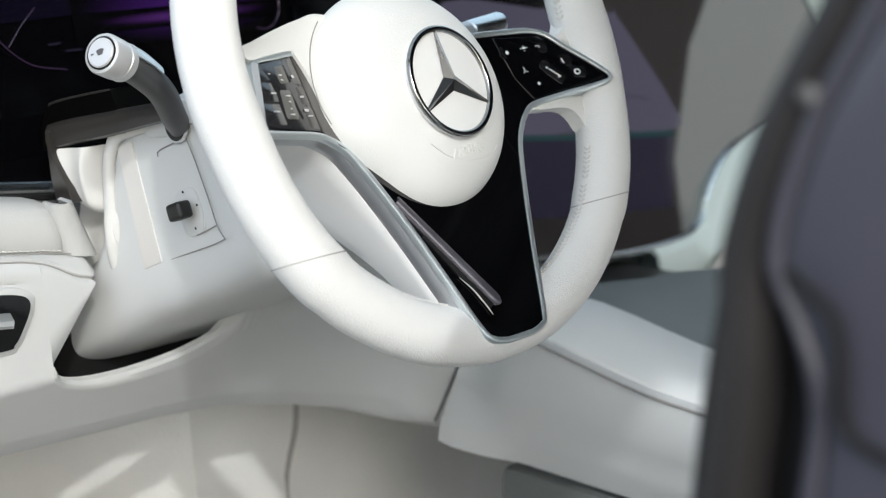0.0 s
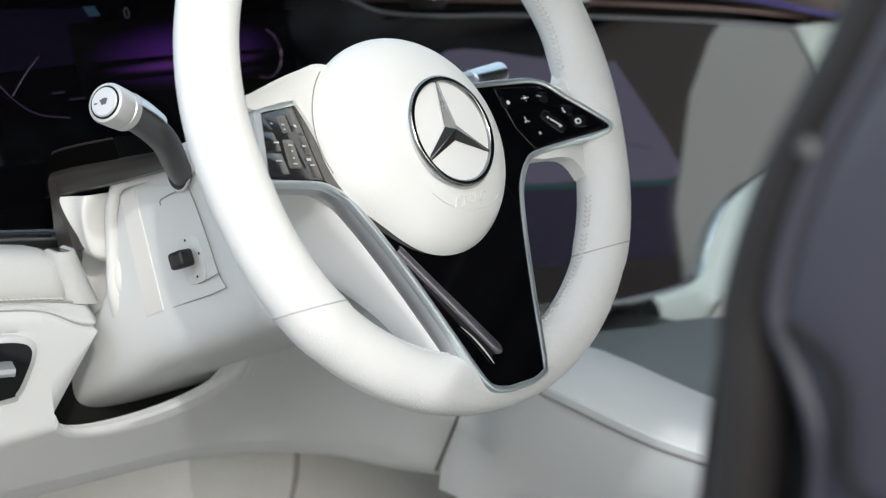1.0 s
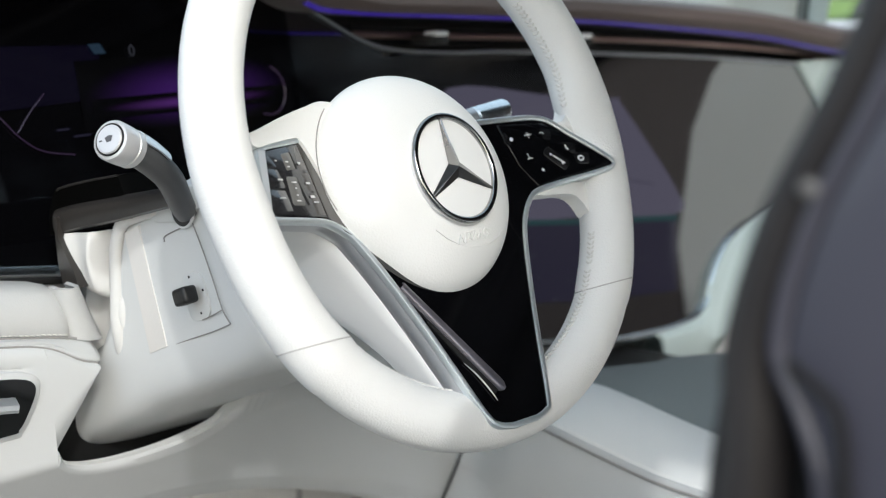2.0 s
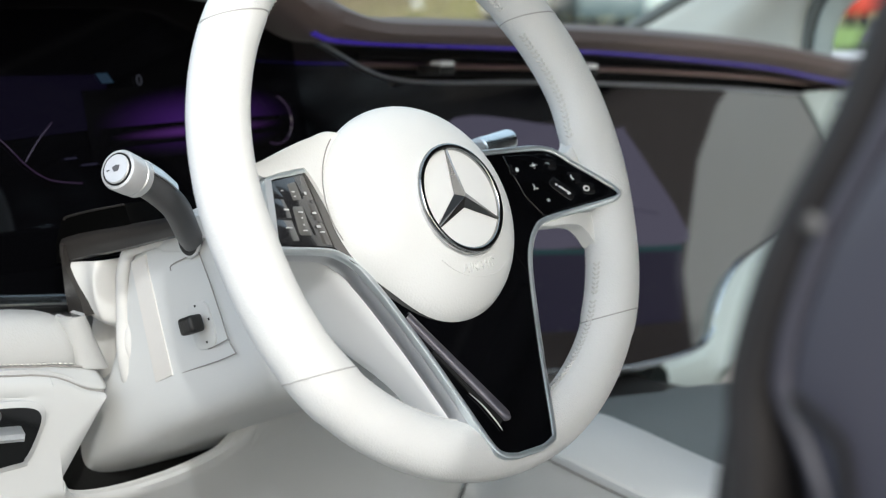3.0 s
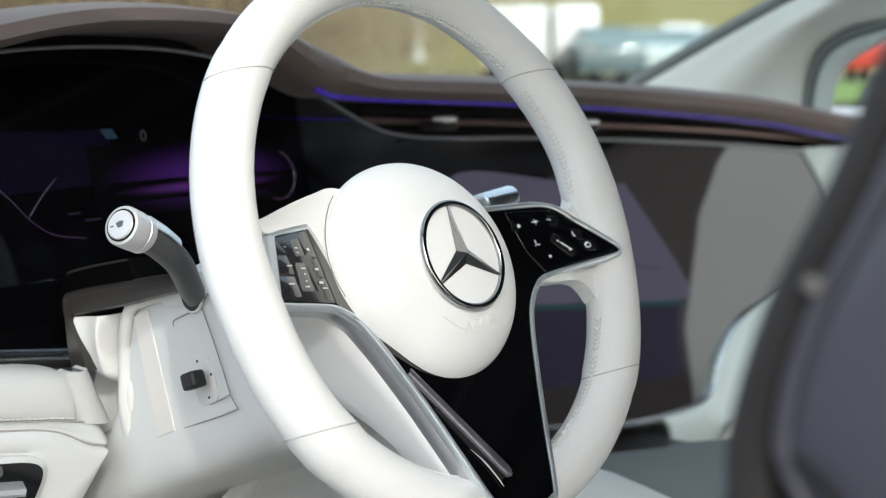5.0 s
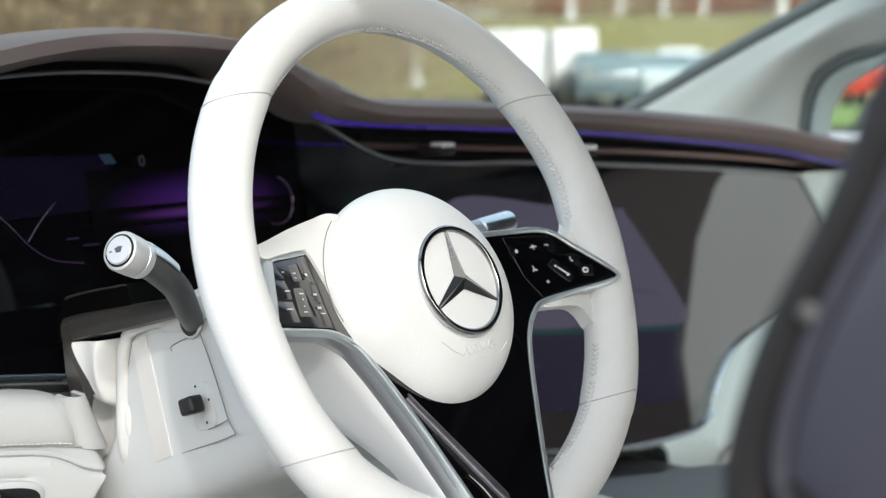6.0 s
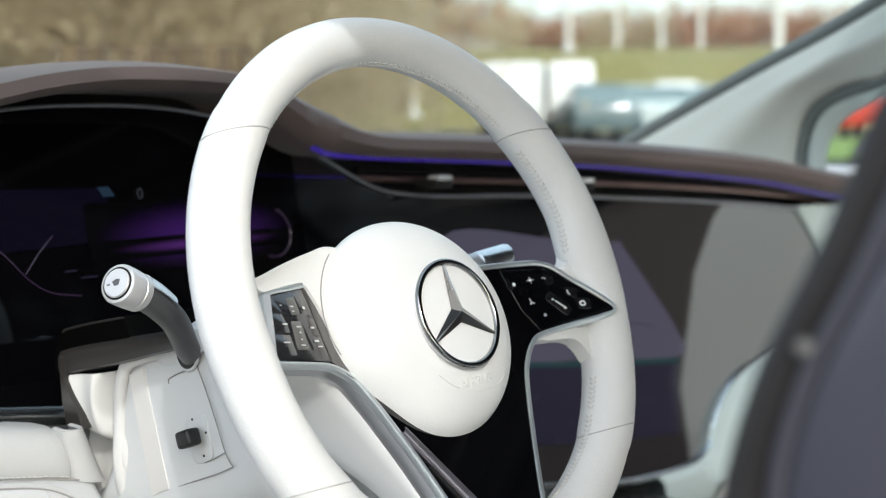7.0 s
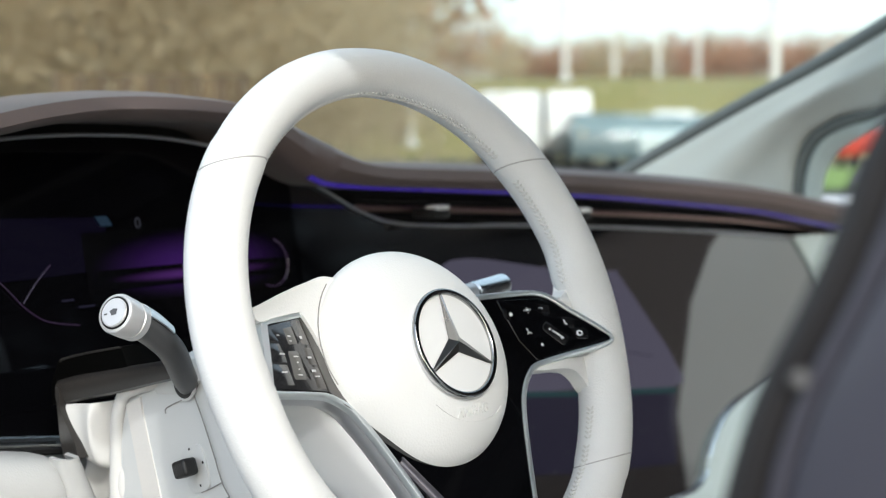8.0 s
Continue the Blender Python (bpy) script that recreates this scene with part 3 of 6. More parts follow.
    high = curve([(-0.142, 0.0215), (-0.138, 0.0224), (-0.122, 0.0264), (-0.097, 0.0335), (-0.080, 0.0374), (-0.062, 0.0405), (-0.048, 0.034), (-0.048, 0.015), (-0.055, -0.010), (-0.060, -0.030), (-0.064, -0.046)], 80)
    rows = [[on(*(p + (q - p) * k), 0.0024 + 0.004 * k * k - (0.0030 if k in (0.0, 1.0) else 0.0)) for k in (0.0, 0.02, 0.1, 0.25, 0.4, 0.55, 0.7, 0.85, 0.97, 1.0)] for p, q in zip(low, high)]
    bm = bmesh.new()
    loft(bm, [row + [(u, v, w - 0.008) for u, v, w in row[::-1]] for row in rows], closed_u=True, cap=True)
    bmesh.ops.recalc_face_normals(bm, faces=bm.faces)
    part("hub_shoulder", bm, WHITE_HUB, wheel, "smooth white shoulder beside the airbag cover", angle=80)
    bm = bmesh.new()
    tube(bm, curve([(-0.0641, 0.0349, -0.015), (-0.071, 0.0282, -0.0141), (-0.0782, 0.0192, -0.0123), (-0.0845, 0.0083, -0.0099), (-0.0886, -0.0028, -0.0075), (-0.09, -0.0108, -0.0059), (-0.0901, -0.0205, -0.0042), (-0.0883, -0.0308, -0.0019)], 30), 0.0004, 6)
    part("cover_joint", bm, SEAM, wheel, "fine joint round the airbag cover")
    # silver side of the panel towards the door
    rows = [[on(*p, w) for p, w in zip(((a[0] + (b[0] - a[0]) * k, a[1] + (b[1] - a[1]) * k) for a, b in (((-0.1335, 0.0112), (-0.1495, -0.0288)), ((-0.1325, 0.0114), (-0.1482, -0.0286)), ((-0.1318, 0.0113), (-0.1489, -0.0285)), ((-0.1311, 0.0113), (-0.1481, -0.0285)))), (-0.002, 0.0012, 0.0020, 0.0005))] for k in np.linspace(0, 1, 14)]
    part("panel_side", sheet(rows, 0.002), SATIN, wheel, "bright silver side edge")
    return wheel


steering_wheel()


def stalk():
    st = thing("wiper_stalk", "grey column stalk with a silver push-button tip", "control stalk", HUB)
    path = curve([(-0.080, 0.003, -0.150), (-0.100, 0.008, -0.129), (-0.121, 0.0222, -0.108), (-0.140, 0.0345, -0.0985), (-0.1545, 0.0410, -0.0930)], 24)
    bm = bmesh.new()
    tube(bm, path, np.linspace(0.0075, 0.0105, 24), 16, flat=0.95)
    part("stem", bm, GREY_PLASTIC, st, "satin grey stem")
    d = Vector((-0.86, 0.26, 0.34)).normalized()
    o = Vector((-0.1490, 0.0388, -0.0955))
    bm = bmesh.new()
    lathe(bm, [(0.0114, 0.0060), (0.0121, 0.0066), (0.0123, 0.012), (0.0117, 0.0125), (0.0117, 0.0135), (0.0126, 0.0142), (0.0128, 0.025), (0.0121, 0.0268), (0.0106, 0.0274), (0.0100, 0.0262)], o, d, 40)
    tip = part("tip_collar", bm, SATIN_TIP, st, "satin-silver collar")
    bm = bmesh.new()
    lathe(bm, [(0.0092, 0.0255), (0.0092, 0.0280), (0.0085, 0.0288), (0.006, 0.0291), (0.001, 0.0292)], o, d, 36)
    cap = part("end_button", bm, SATIN_TIP, tip, "round silver end button")
    bm = bmesh.new()
    tube(bm, [tuple(o + d * 0.0272 + (d.orthogonal().normalized() * math.cos(f) + d.cross(d.orthogonal().normalized()) * math.sin(f)) * 0.0097) for f in np.linspace(0, 2 * math.pi, 32, endpoint=False)], 0.0006, 6, closed=True)
    part("ring_gap", bm, CAVITY, tip, "dark ring round the end button")
    # bright sleeve on the upper half of the stem
    rows = []
    for k in range(15, 24):
        p, tang = Vector(path[k]), Vector(path[min(k + 1, 23)] - path[k - 1]).normalized()
        up = Vector((0.15, 1.0, -0.25))
        up = (up - tang * up.dot(tang)).normalized()
        away = tang.cross(up)
        rows.append([tuple(p + (up * math.cos(f) + away * math.sin(f)) * (0.0102 + 0.00008 * k)) for f in np.linspace(-1.75, 1.2, 16)])
    part("sleeve", sheet(rows, 0.001), SATIN, st, "bright silver sleeve")
    # small wiper sign
    z = d
    x = Vector((0.5, 0.0, 1.0)).cross(z).normalized()
    x = Vector((0, 1, 0)).cross(z).normalized()
    y = z.cross(x)
    m = Matrix.Translation(o + d * 0.0293) @ Matrix((x, y, z)).transposed().to_4x4()
    def there(u, v, w):
        return m @ Vector((u, v, w))
    part("printed_sign", plate([(-0.001, -0.002), (0.002, -0.002), (0.0035, 0.0012), (0.001, 0.002), (-0.0022, 0.0012)], 0.0002, 0.0003, 0.0, there), GREY_PLASTIC, cap)
    part("printed_sign", plate([(-0.0062, -0.0004), (-0.0042, -0.0004), (-0.0042, 0.0004), (-0.0062, 0.0004)], 0.0002, 0.0003, 0.0, there), GREY_PLASTIC, cap)


stalk()


def gear_selector():
    st = thing("gear_selector", "chrome gear selector stalk behind the wheel", "control stalk", HUB)
    bm = bmesh.new()
    tube(bm, curve([(0.06, 0.020, -0.10), (0.10, 0.027, -0.078), (0.135, 0.0305, -0.07), (0.142, 0.031, -0.07)], 14), np.linspace(0.007, 0.0075, 14), 14)
    part("stem", bm, SATIN_DARK, st)
    bm = bmesh.new()
    lathe(bm, [(0.0070, 0.0), (0.0082, 0.001), (0.0085, 0.034), (0.0078, 0.0365), (0.0062, 0.0372)], (0.131, 0.0295, -0.07), (1, 0.11, 0), 28)
    part("knob", bm, TRIM, st, "ribbed satin-silver knob")
    bm = bmesh.new()
    lathe(bm, [(0.0040, 0.0370), (0.0055, 0.0376), (0.005, 0.0385), (0.001, 0.0387)], (0.131, 0.0295, -0.07), (1, 0.11, 0), 20)
    part("end_button", bm, SATIN_DARK, st)


gear_selector()


def column():
    col = thing("steering_column", "pale steering column cover with an adjuster switch", "steering column", HUB)
    # shroud sections: rounded boxes along the column
    bm = bmesh.new()
    rows = []
    for w, hu, lo, hi, pw in ((-0.060, 0.045, -0.060, 0.010, 0.6), (-0.070, 0.062, -0.080, 0.020, 0.55), (-0.090, 0.080, -0.100, 0.030, 0.5), (-0.12, 0.089, -0.110, 0.034, 0.38), (-0.15, 0.091, -0.112, 0.031, 0.30), (-0.17, 0.092, -0.113, 0.030, 0.28), (-0.205, 0.093, -0.115, 0.028, 0.28), (-0.225, 0.0935, -0.117, 0.018, 0.34), (-0.24, 0.094, -0.119, -0.02, 0.42), (-0.27, 0.095, -0.122, -0.05, 0.45), (-0.31, 0.096, -0.127, -0.06, 0.45), (-0.38, 0.096, -0.134, -0.07, 0.45)):
        cv, hv = (lo + hi) / 2, (hi - lo) / 2
        row = []
        for k in range(48):
            f = 2 * math.pi * k / 48
            c, s = math.cos(f), math.sin(f)
            row.append((hu * math.copysign(abs(c) ** pw, c), cv + hv * math.copysign(abs(s) ** pw, s), w))
        rows.append(row)
    loft(bm, rows, closed_u=True, cap=True)
    bmesh.ops.recalc_face_normals(bm, faces=bm.faces)
    shroud = part("shroud", bm, WHITE_SOFT, col, "smooth white column shroud")
    return col, shroud


COLUMN, SHROUD = column()


def column_details():
    # cream inlay strip and the switch panel's joints on the left flank, given as (along the column, up)
    fn = lambda u, v, w: (-0.0922 - w, v, u)
    part("inlay_strip", plate([(-0.207, 0.008), (-0.190, 0.009), (-0.1930, -0.075), (-0.2135, -0.076)], 0.0013, 0.004, 0.0003, fn), CREAM, SHROUD, "cream inlay strip")
    shoulder = [(-0.1786, 0.0148), (-0.1648, 0.0187), (-0.1443, 0.0250), (-0.1287, 0.0192), (-0.1257, 0.0038), (-0.1407, -0.0016), (-0.1702, 0.0059)]
    part("shroud_shoulder", plate(shoulder, 0.0012, 0.040, 0.002, fn), WHITE_SOFT, SHROUD, "white shoulder of the shroud behind the stalk")
    bm = bmesh.new()
    for line in ([(-0.168, -0.008), (-0.164, -0.0045), (-0.134, -0.0035)], [(-0.134, -0.0035), (-0.131, -0.022), (-0.1285, -0.045), (-0.127, -0.064), (-0.123, -0.0745)], [(-0.150, -0.066), (-0.140, -0.0655), (-0.127, -0.064)], [(-0.192, -0.0755), (-0.167, -0.0755), (-0.140, -0.0755), (-0.123, -0.0745)]):
        tube(bm, [(-0.0918, v, w) for w, v in curve(line, 12)], 0.0005, 5)
    part("panel_joint", bm, SEAM, SHROUD, "fine dark panel joint")
    base = [(-0.1505 + 0.0115 * math.copysign(abs(math.cos(f)) ** 0.5, math.cos(f)), -0.050 + 0.0158 * math.copysign(abs(math.sin(f)) ** 0.5, math.sin(f))) for f in np.linspace(0, 2 * math.pi, 28, endpoint=False)]
    plate_ob = part("switch_plate", plate(base, -0.0002, 0.004, 0.0003, fn), WHITE_SOFT, COLUMN, "small white switch plate")
    bm = bmesh.new()
    box(bm, (-0.1075, -0.0542, -0.1555), (-0.096, -0.0425, -0.1410), 0.0030, 3)
    part("switch_knob", bm, BLACK, plate_ob, "black adjuster knob")
    bm = bmesh.new()
    for w, v in ((-0.152, -0.0362), (-0.1412, -0.0475), (-0.149, -0.0615)):
        box(bm, (-0.0924, v - 0.0008, w - 0.0007), (-0.0916, v + 0.0008, w + 0.0007))
    part("printed_marks", bm, BLACK, plate_ob)
    # collar round the stalk's foot
    bm = bmesh.new()
    tube(bm, [(-0.0925, 0.006 + 0.0108 * math.cos(f), -0.140 + 0.0108 * math.sin(f)) for f in np.linspace(0, 2 * math.pi, 24, endpoint=False)], 0.0012, 8, closed=True)
    part("stalk_collar", bm, WHITE_SOFT, SHROUD)
    bm = bmesh.new()
    lathe(bm, [(0.0102, -0.002), (0.0102, 0.001), (0.0095, 0.0012), (0.001, 0.0012)], (-0.0925, 0.006, -0.140), (-1, 0, 0), 24)
    part("stalk_socket", bm, BLACK, SHROUD, "black socket round the stalk")


column_details()


HOUSING = mat("deep_black_plastic", (0.0015, 0.0015, 0.0015), 0.5, tone=0.1, spec=0.03)


GREY_BAND = mat("brown_grey_plastic", (0.024, 0.0215, 0.020), 0.34, grain=0.2, grain_size=0.001, tone=0.08)


def gaiter():
    """Soft folded cover between the column and the dashboard, with the black housing above it."""
    g = thing("column_gaiter", "pale folded cloth gaiter beside the steering column", "gaiter")
    top = [(0.150, 0.899), (0.178, 0.894), (0.200, 0.889), (0.214, 0.885), (0.25, 0.880), (0.29, 0.874)]
    hem = [(0.150, 0.836), (0.205, 0.835), (0.2138, 0.8341), (0.2261, 0.8323), (0.2368, 0.8362), (0.2476, 0.8421), (0.2623, 0.855), (0.29, 0.87)]
    rows = []
    for y in np.linspace(0.262, 0.156, 84):
        hi, lo = along(top, y), along(hem, y)
        pouch = smooth((y - 0.2115) / 0.012)
        # two deep creases and soft ridges between them
        crease = 0.017 * math.exp(-((y - 0.2105 ) / 0.0032) ** 2) + 0.010 * math.exp(-((y - 0.1945) / 0.0022) ** 2)
        ridge = -0.005 * math.exp(-((y - 0.203) / 0.005) ** 2)
        row = []
        for z in np.linspace(hi, 0.774 + 0.045 * smooth((0.212 - y) / 0.03), 46):
            full = smooth((z - lo) / 0.009)
            swell = math.sin(math.pi * min(1.0, max(0.0, (z - lo) / (hi - lo + 0.012)))) ** 0.5
            wave = 0.0022 * math.sin(z * 120 + y * 60) * (1 - full) + 0.0012 * math.sin(z * 75 - y * 190)
            side = smooth((0.268 - y) / 0.018)
            x = -0.458 + crease * (0.5 + 0.5 * smooth((hi - z) / 0.02)) + ridge + wave
            x += pouch * (-0.004 - 0.014 * full * swell * side + 0.014 * (1 - full) * smooth((lo + 0.004 - z) / 0.006) - 0.010 * (1 - full) * smooth((lo - z) / 0.05))
            row.append((x, y, z))
        rows.append(row)
    split = next(k for k, r in enumerate(rows) if r[0][1] < 0.2105)
    part("pouch", sheet(rows[:split + 1], 0.002), GAITER, g, "bulging cloth pouch")
    part("side_fold", sheet(rows[split:], 0.002), GAITER, g, "pale folded cloth")
    bm = bmesh.new()
    fold = curve([(-0.458, 0.150, 0.9050), (-0.461, 0.166, 0.9030), (-0.463, 0.1800, 0.8995), (-0.464, 0.1942, 0.8935), (-0.464, 0.2030, 0.8840), (-0.464, 0.2069, 0.8604), (-0.464, 0.2079, 0.8282), (-0.4625, 0.2085, 0.8040), (-0.454, 0.2100, 0.7900), (-0.440, 0.2130, 0.7820)], 44)
    tube(bm, fold + np.array([(0.0006 * math.sin(k * 0.8), 0.0005 * math.sin(k * 0.55), 0.0) for k in range(44)]), 0.0052, 12, flat=0.8)
    part("round_fold", bm, GAITER, g, "rounded cloth fold")
    h = thing("column_housing", "black housing between display and steering column", "housing")
    rows = []
    for x, k in ((-0.474, 0.90), (-0.4735, 0.97), (-0.470, 1.0), (-0.46, 1.02), (-0.42, 1.03), (-0.34, 1.03), (-0.28, 1.03), (-0.27, 1.0)):
        ring = []
        for y, z in ((0.272, 0.876), (0.266, 0.880), (0.20, 0.893), (0.182, 0.897), (0.178, 0.912), (0.186, 0.927), (0.20, 0.9245), (0.25, 0.9145), (0.264, 0.909), (0.272, 0.892)):
            ring.append((x, 0.215 + (y - 0.215) * k, 0.902 + (z - 0.902) * k))
        rows.append(ring)
    bm = bmesh.new()
    loft(bm, rows, closed_u=True, cap=True)
    bmesh.ops.recalc_face_normals(bm, faces=bm.faces)
    part("shell", bm, HOUSING, h, "black shell")
    # lighter rod stands in for the highlight along the shell's upper edge
    bm = bmesh.new()
    tube(bm, curve([(-0.4742, 0.258, 0.9095), (-0.4742, 0.254, 0.9117), (-0.4742, 0.2273, 0.9183), (-0.4742, 0.197, 0.9245), (-0.4742, 0.187, 0.9265)], 24), 0.0008, 6)
    part("edge_highlight", bm, GREY_BAND, h)
    low = [(0.110, 0.9170), (0.137, 0.9105), (0.1543, 0.906), (0.1919, 0.8962), (0.2282, 0.8879), (0.255, 0.8810), (0.262, 0.8795)]
    high = [(0.110, 0.9262), (0.137, 0.9207), (0.1915, 0.9099), (0.2371, 0.9006), (0.261, 0.8943), (0.264, 0.893)]
    rows = []
    for y in np.linspace(0.118, 0.2605, 34):
        a, b = along(low, y), along(high, y)
        rows.append([(-0.4720, y, a - 0.001), (-0.4752, y, a), (-0.4764, y, a + 0.3 * (b - a)), (-0.4762, y, a + 0.8 * (b - a)), (-0.4745, y, b), (-0.4725, y, b + 0.001)])
    part("lower_band", sheet(rows[::-1], 0.001), GREY_BAND, h, "brown-grey lower band")
    fn = lambda u, v, w: (-0.474 - w, u, v)
    part("side_cheek", plate([(0.2560, 0.8925), (0.2552, 0.8807), (0.2522, 0.8568), (0.2476, 0.8424), (0.2290, 0.8450), (0.2332, 0.8545), (0.2510, 0.8775), (0.2520, 0.8920)], 0.006, 0.014, 0.0008, fn), GREY_BAND, h, "dark grey side cheek")


gaiter()

# ---- dashboard and display ----
def glass_y(x, z):
    """How far ahead the curved display stands."""
    return 0.36 - 0.10 * x * x + (z - 0.95) * 0.22


SCREEN_TOP = [(-0.72, 0.99), (-0.60, 1.035), (-0.52, 1.056), (-0.452, 1.066), (-0.37, 1.069), (-0.282, 1.065), (-0.189, 1.048), (-0.12, 1.0212), (-0.063, 0.994), (-0.02, 0.983), (0.06, 0.977), (0.144, 0.974), (0.327, 0.963), (0.529, 0.948), (0.725, 0.928)]
SCREEN_LOW = [(-0.72, 0.87), (-0.60, 0.862), (-0.489, 0.847), (-0.432, 0.839), (-0.35, 0.825), (-0.25, 0.79), (-0.12, 0.735), (0.0, 0.700), (0.135, 0.680), (0.241, 0.665), (0.35, 0.664), (0.397, 0.679), (0.422, 0.714), (0.465, 0.748), (0.533, 0.767), (0.62, 0.785), (0.725, 0.80)]
CREST = [(-0.78, 0.98), (-0.65, 1.04), (-0.55, 1.069), (-0.455, 1.088), (-0.352, 1.0985), (-0.235, 1.0895), (-0.158, 1.0655), (-0.10, 1.0428), (-0.05, 1.037), (0.053, 1.034), (0.20, 1.027), (0.337, 1.019), (0.53, 1.002), (0.72, 0.974), (0.78, 0.965)]
LIP = [(-0.78, 0.955), (-0.65, 1.02), (-0.55, 1.060), (-0.477, 1.078), (-0.428, 1.085), (-0.377, 1.0865), (-0.265, 1.083), (-0.222, 1.068), (-0.167, 1.036), (-0.122, 1.028), (0.014, 1.0205), (0.15, 1.013), (0.289, 1.0035), (0.517, 0.982), (0.62, 0.966), (0.72, 0.950), (0.78, 0.94)]


def dashboard():
    dash = thing("dashboard", "dark brown leather dashboard over white lower panels", "dashboard")
    xs = np.concatenate((np.linspace(-0.76, -0.26, 26), np.linspace(-0.25, 0.0, 26), np.linspace(0.02, 0.76, 36)))
    rows = []
    for x in xs:
        c, l = along(CREST, x), along(LIP, x)
        b = 0.10 * x * x
        rows.append([(x, 0.82 - 0.4 * x * x, 0.955 + 0.02 * (1 - x * x)), (x, 0.68 - 0.3 * x * x, 0.5 * (c + 0.985)), (x, 0.52 - b, c - 0.008), (x, 0.44 - b, c - 0.001), (x, 0.39 - b, c), (x, 0.355 - b, c - 0.001), (x, 0.335 - b, c - 0.16 * (c - l) - 0.001), (x, 0.325 - b, c - 0.42 * (c - l)), (x, 0.323 - b, c - 0.68 * (c - l)), (x, 0.326 - b, l + 0.1 * (c - l)), (x, 0.334 - b, l - 0.001), (x, 0.36 - b, l - 0.001), (x, 0.42 - b, l - 0.003)])
    part("upper_pad", sheet([r[::-1] for r in rows], 0.006), BROWN, dash, "dark brown leather upper pad")

    # recess behind the lip, down to the display's upper edge
    rows = []
    for x in xs:
        l, s = along(LIP, x), along(SCREEN_TOP, x)
        b = 0.10 * x * x
        rows.append([(x, 0.405 - b, l), (x, 0.41 - b, (l + s) / 2), (x, 0.405 - b, s - 0.012)])
    part("vent_recess", sheet(rows, 0.004), BLACK, dash, "black recess with air vents")
    # light strip under the lip
    bm = bmesh.new()
    path = [(x, 0.3300 - 0.10 * x * x, along(LIP, x) - 0.0042) for x in np.linspace(-0.17, 0.75, 60)]
    tube(bm, path, 0.0037, 8)
    part("light_strip", bm, GLOW, dash, "violet-blue light strip")
    # vent bar and tabs
    bm = bmesh.new()
    BAR = [(-0.075, 1.000), (0.0, 0.9955), (0.152, 0.988), (0.351, 0.977), (0.56, 0.9607), (0.74, 0.940)]
    path = [(x, 0.372 - 0.10 * x * x, along(BAR, x)) for x in np.linspace(-0.07, 0.73, 50)]
    tube(bm, path, 0.0034, 8, flat=0.7)
    part("vent_bar", bm, COPPER, dash, "rose-coloured metal vent bar")
    bm = bmesh.new()
    path = [(x, 0.395 - 0.10 * x * x, along(BAR, x) + 0.008) for x in np.linspace(-0.05, 0.73, 50)]
    tube(bm, path, 0.0025, 6)
    path = [(x, 0.395 - 0.10 * x * x, along(BAR, x) - 0.010) for x in np.linspace(-0.02, 0.73, 50)]
    tube(bm, path, 0.0025, 6)
    part("vent_slat", bm, BLACK, dash)
    for x in (0.010, 0.229):
        z, y = along(BAR, x), 0.345 - 0.10 * x * x
        bm = bmesh.new()
        box(bm, (x - 0.0115, y - 0.012, z - 0.0075), (x + 0.0115, y + 0.02, z + 0.002), 0.003)
        tab = part("vent_tab", bm, BLACK, dash, "black vent tab with a chrome top")
        bm = bmesh.new()
        box(bm, (x - 0.0090, y - 0.013, z + 0.0005), (x + 0.0090, y + 0.004, z + 0.0055), 0.0022)
        part("tab_cap", bm, BRIGHT, tab, "bright metal cap")
    return dash


BRIGHT = mat("bright_metal", (0.86, 0.87, 0.87), 0.3, metal=0.4, tone=0.02)
GLOW = lamp_mat("violet_light", (0.16, 0.08, 0.95), 0.11)
DASH = dashboard()


def display():
    d = thing("display", "wide curved black glass display with a silver edge", "display")
    xs = np.linspace(-0.72, 0.72, 110)
    rows = []
    for x in xs:
        lo, hi = along(SCREEN_LOW, x), along(SCREEN_TOP, x)
        rows.append([(x, glass_y(x, z), z) for z in np.linspace(lo, hi, 16)])
    edge = next(k for k, x in enumerate(xs) if x > -0.165)
    part("driver_glass", sheet(rows[:edge + 1], -0.006), SCREEN_DRIVER, d, "deep black driver's display glass")
    part("glass", sheet(rows[edge:], -0.006), SCREEN, d, "glossy black display glass")
    for name, line in (("lower_trim", SCREEN_LOW), ("upper_trim", SCREEN_TOP)):
        bm = bmesh.new()
        q = curve(line, 160)
        tube(bm, [(x, glass_y(x, z) - 0.003, z) for x, z in q], 0.0036 if name == "lower_trim" else 0.0016, 8)
        part(name, bm, TRIM if name == "lower_trim" else SATIN_DARK, d, "bright silver edge trim")
    return d


DISPLAY = display()


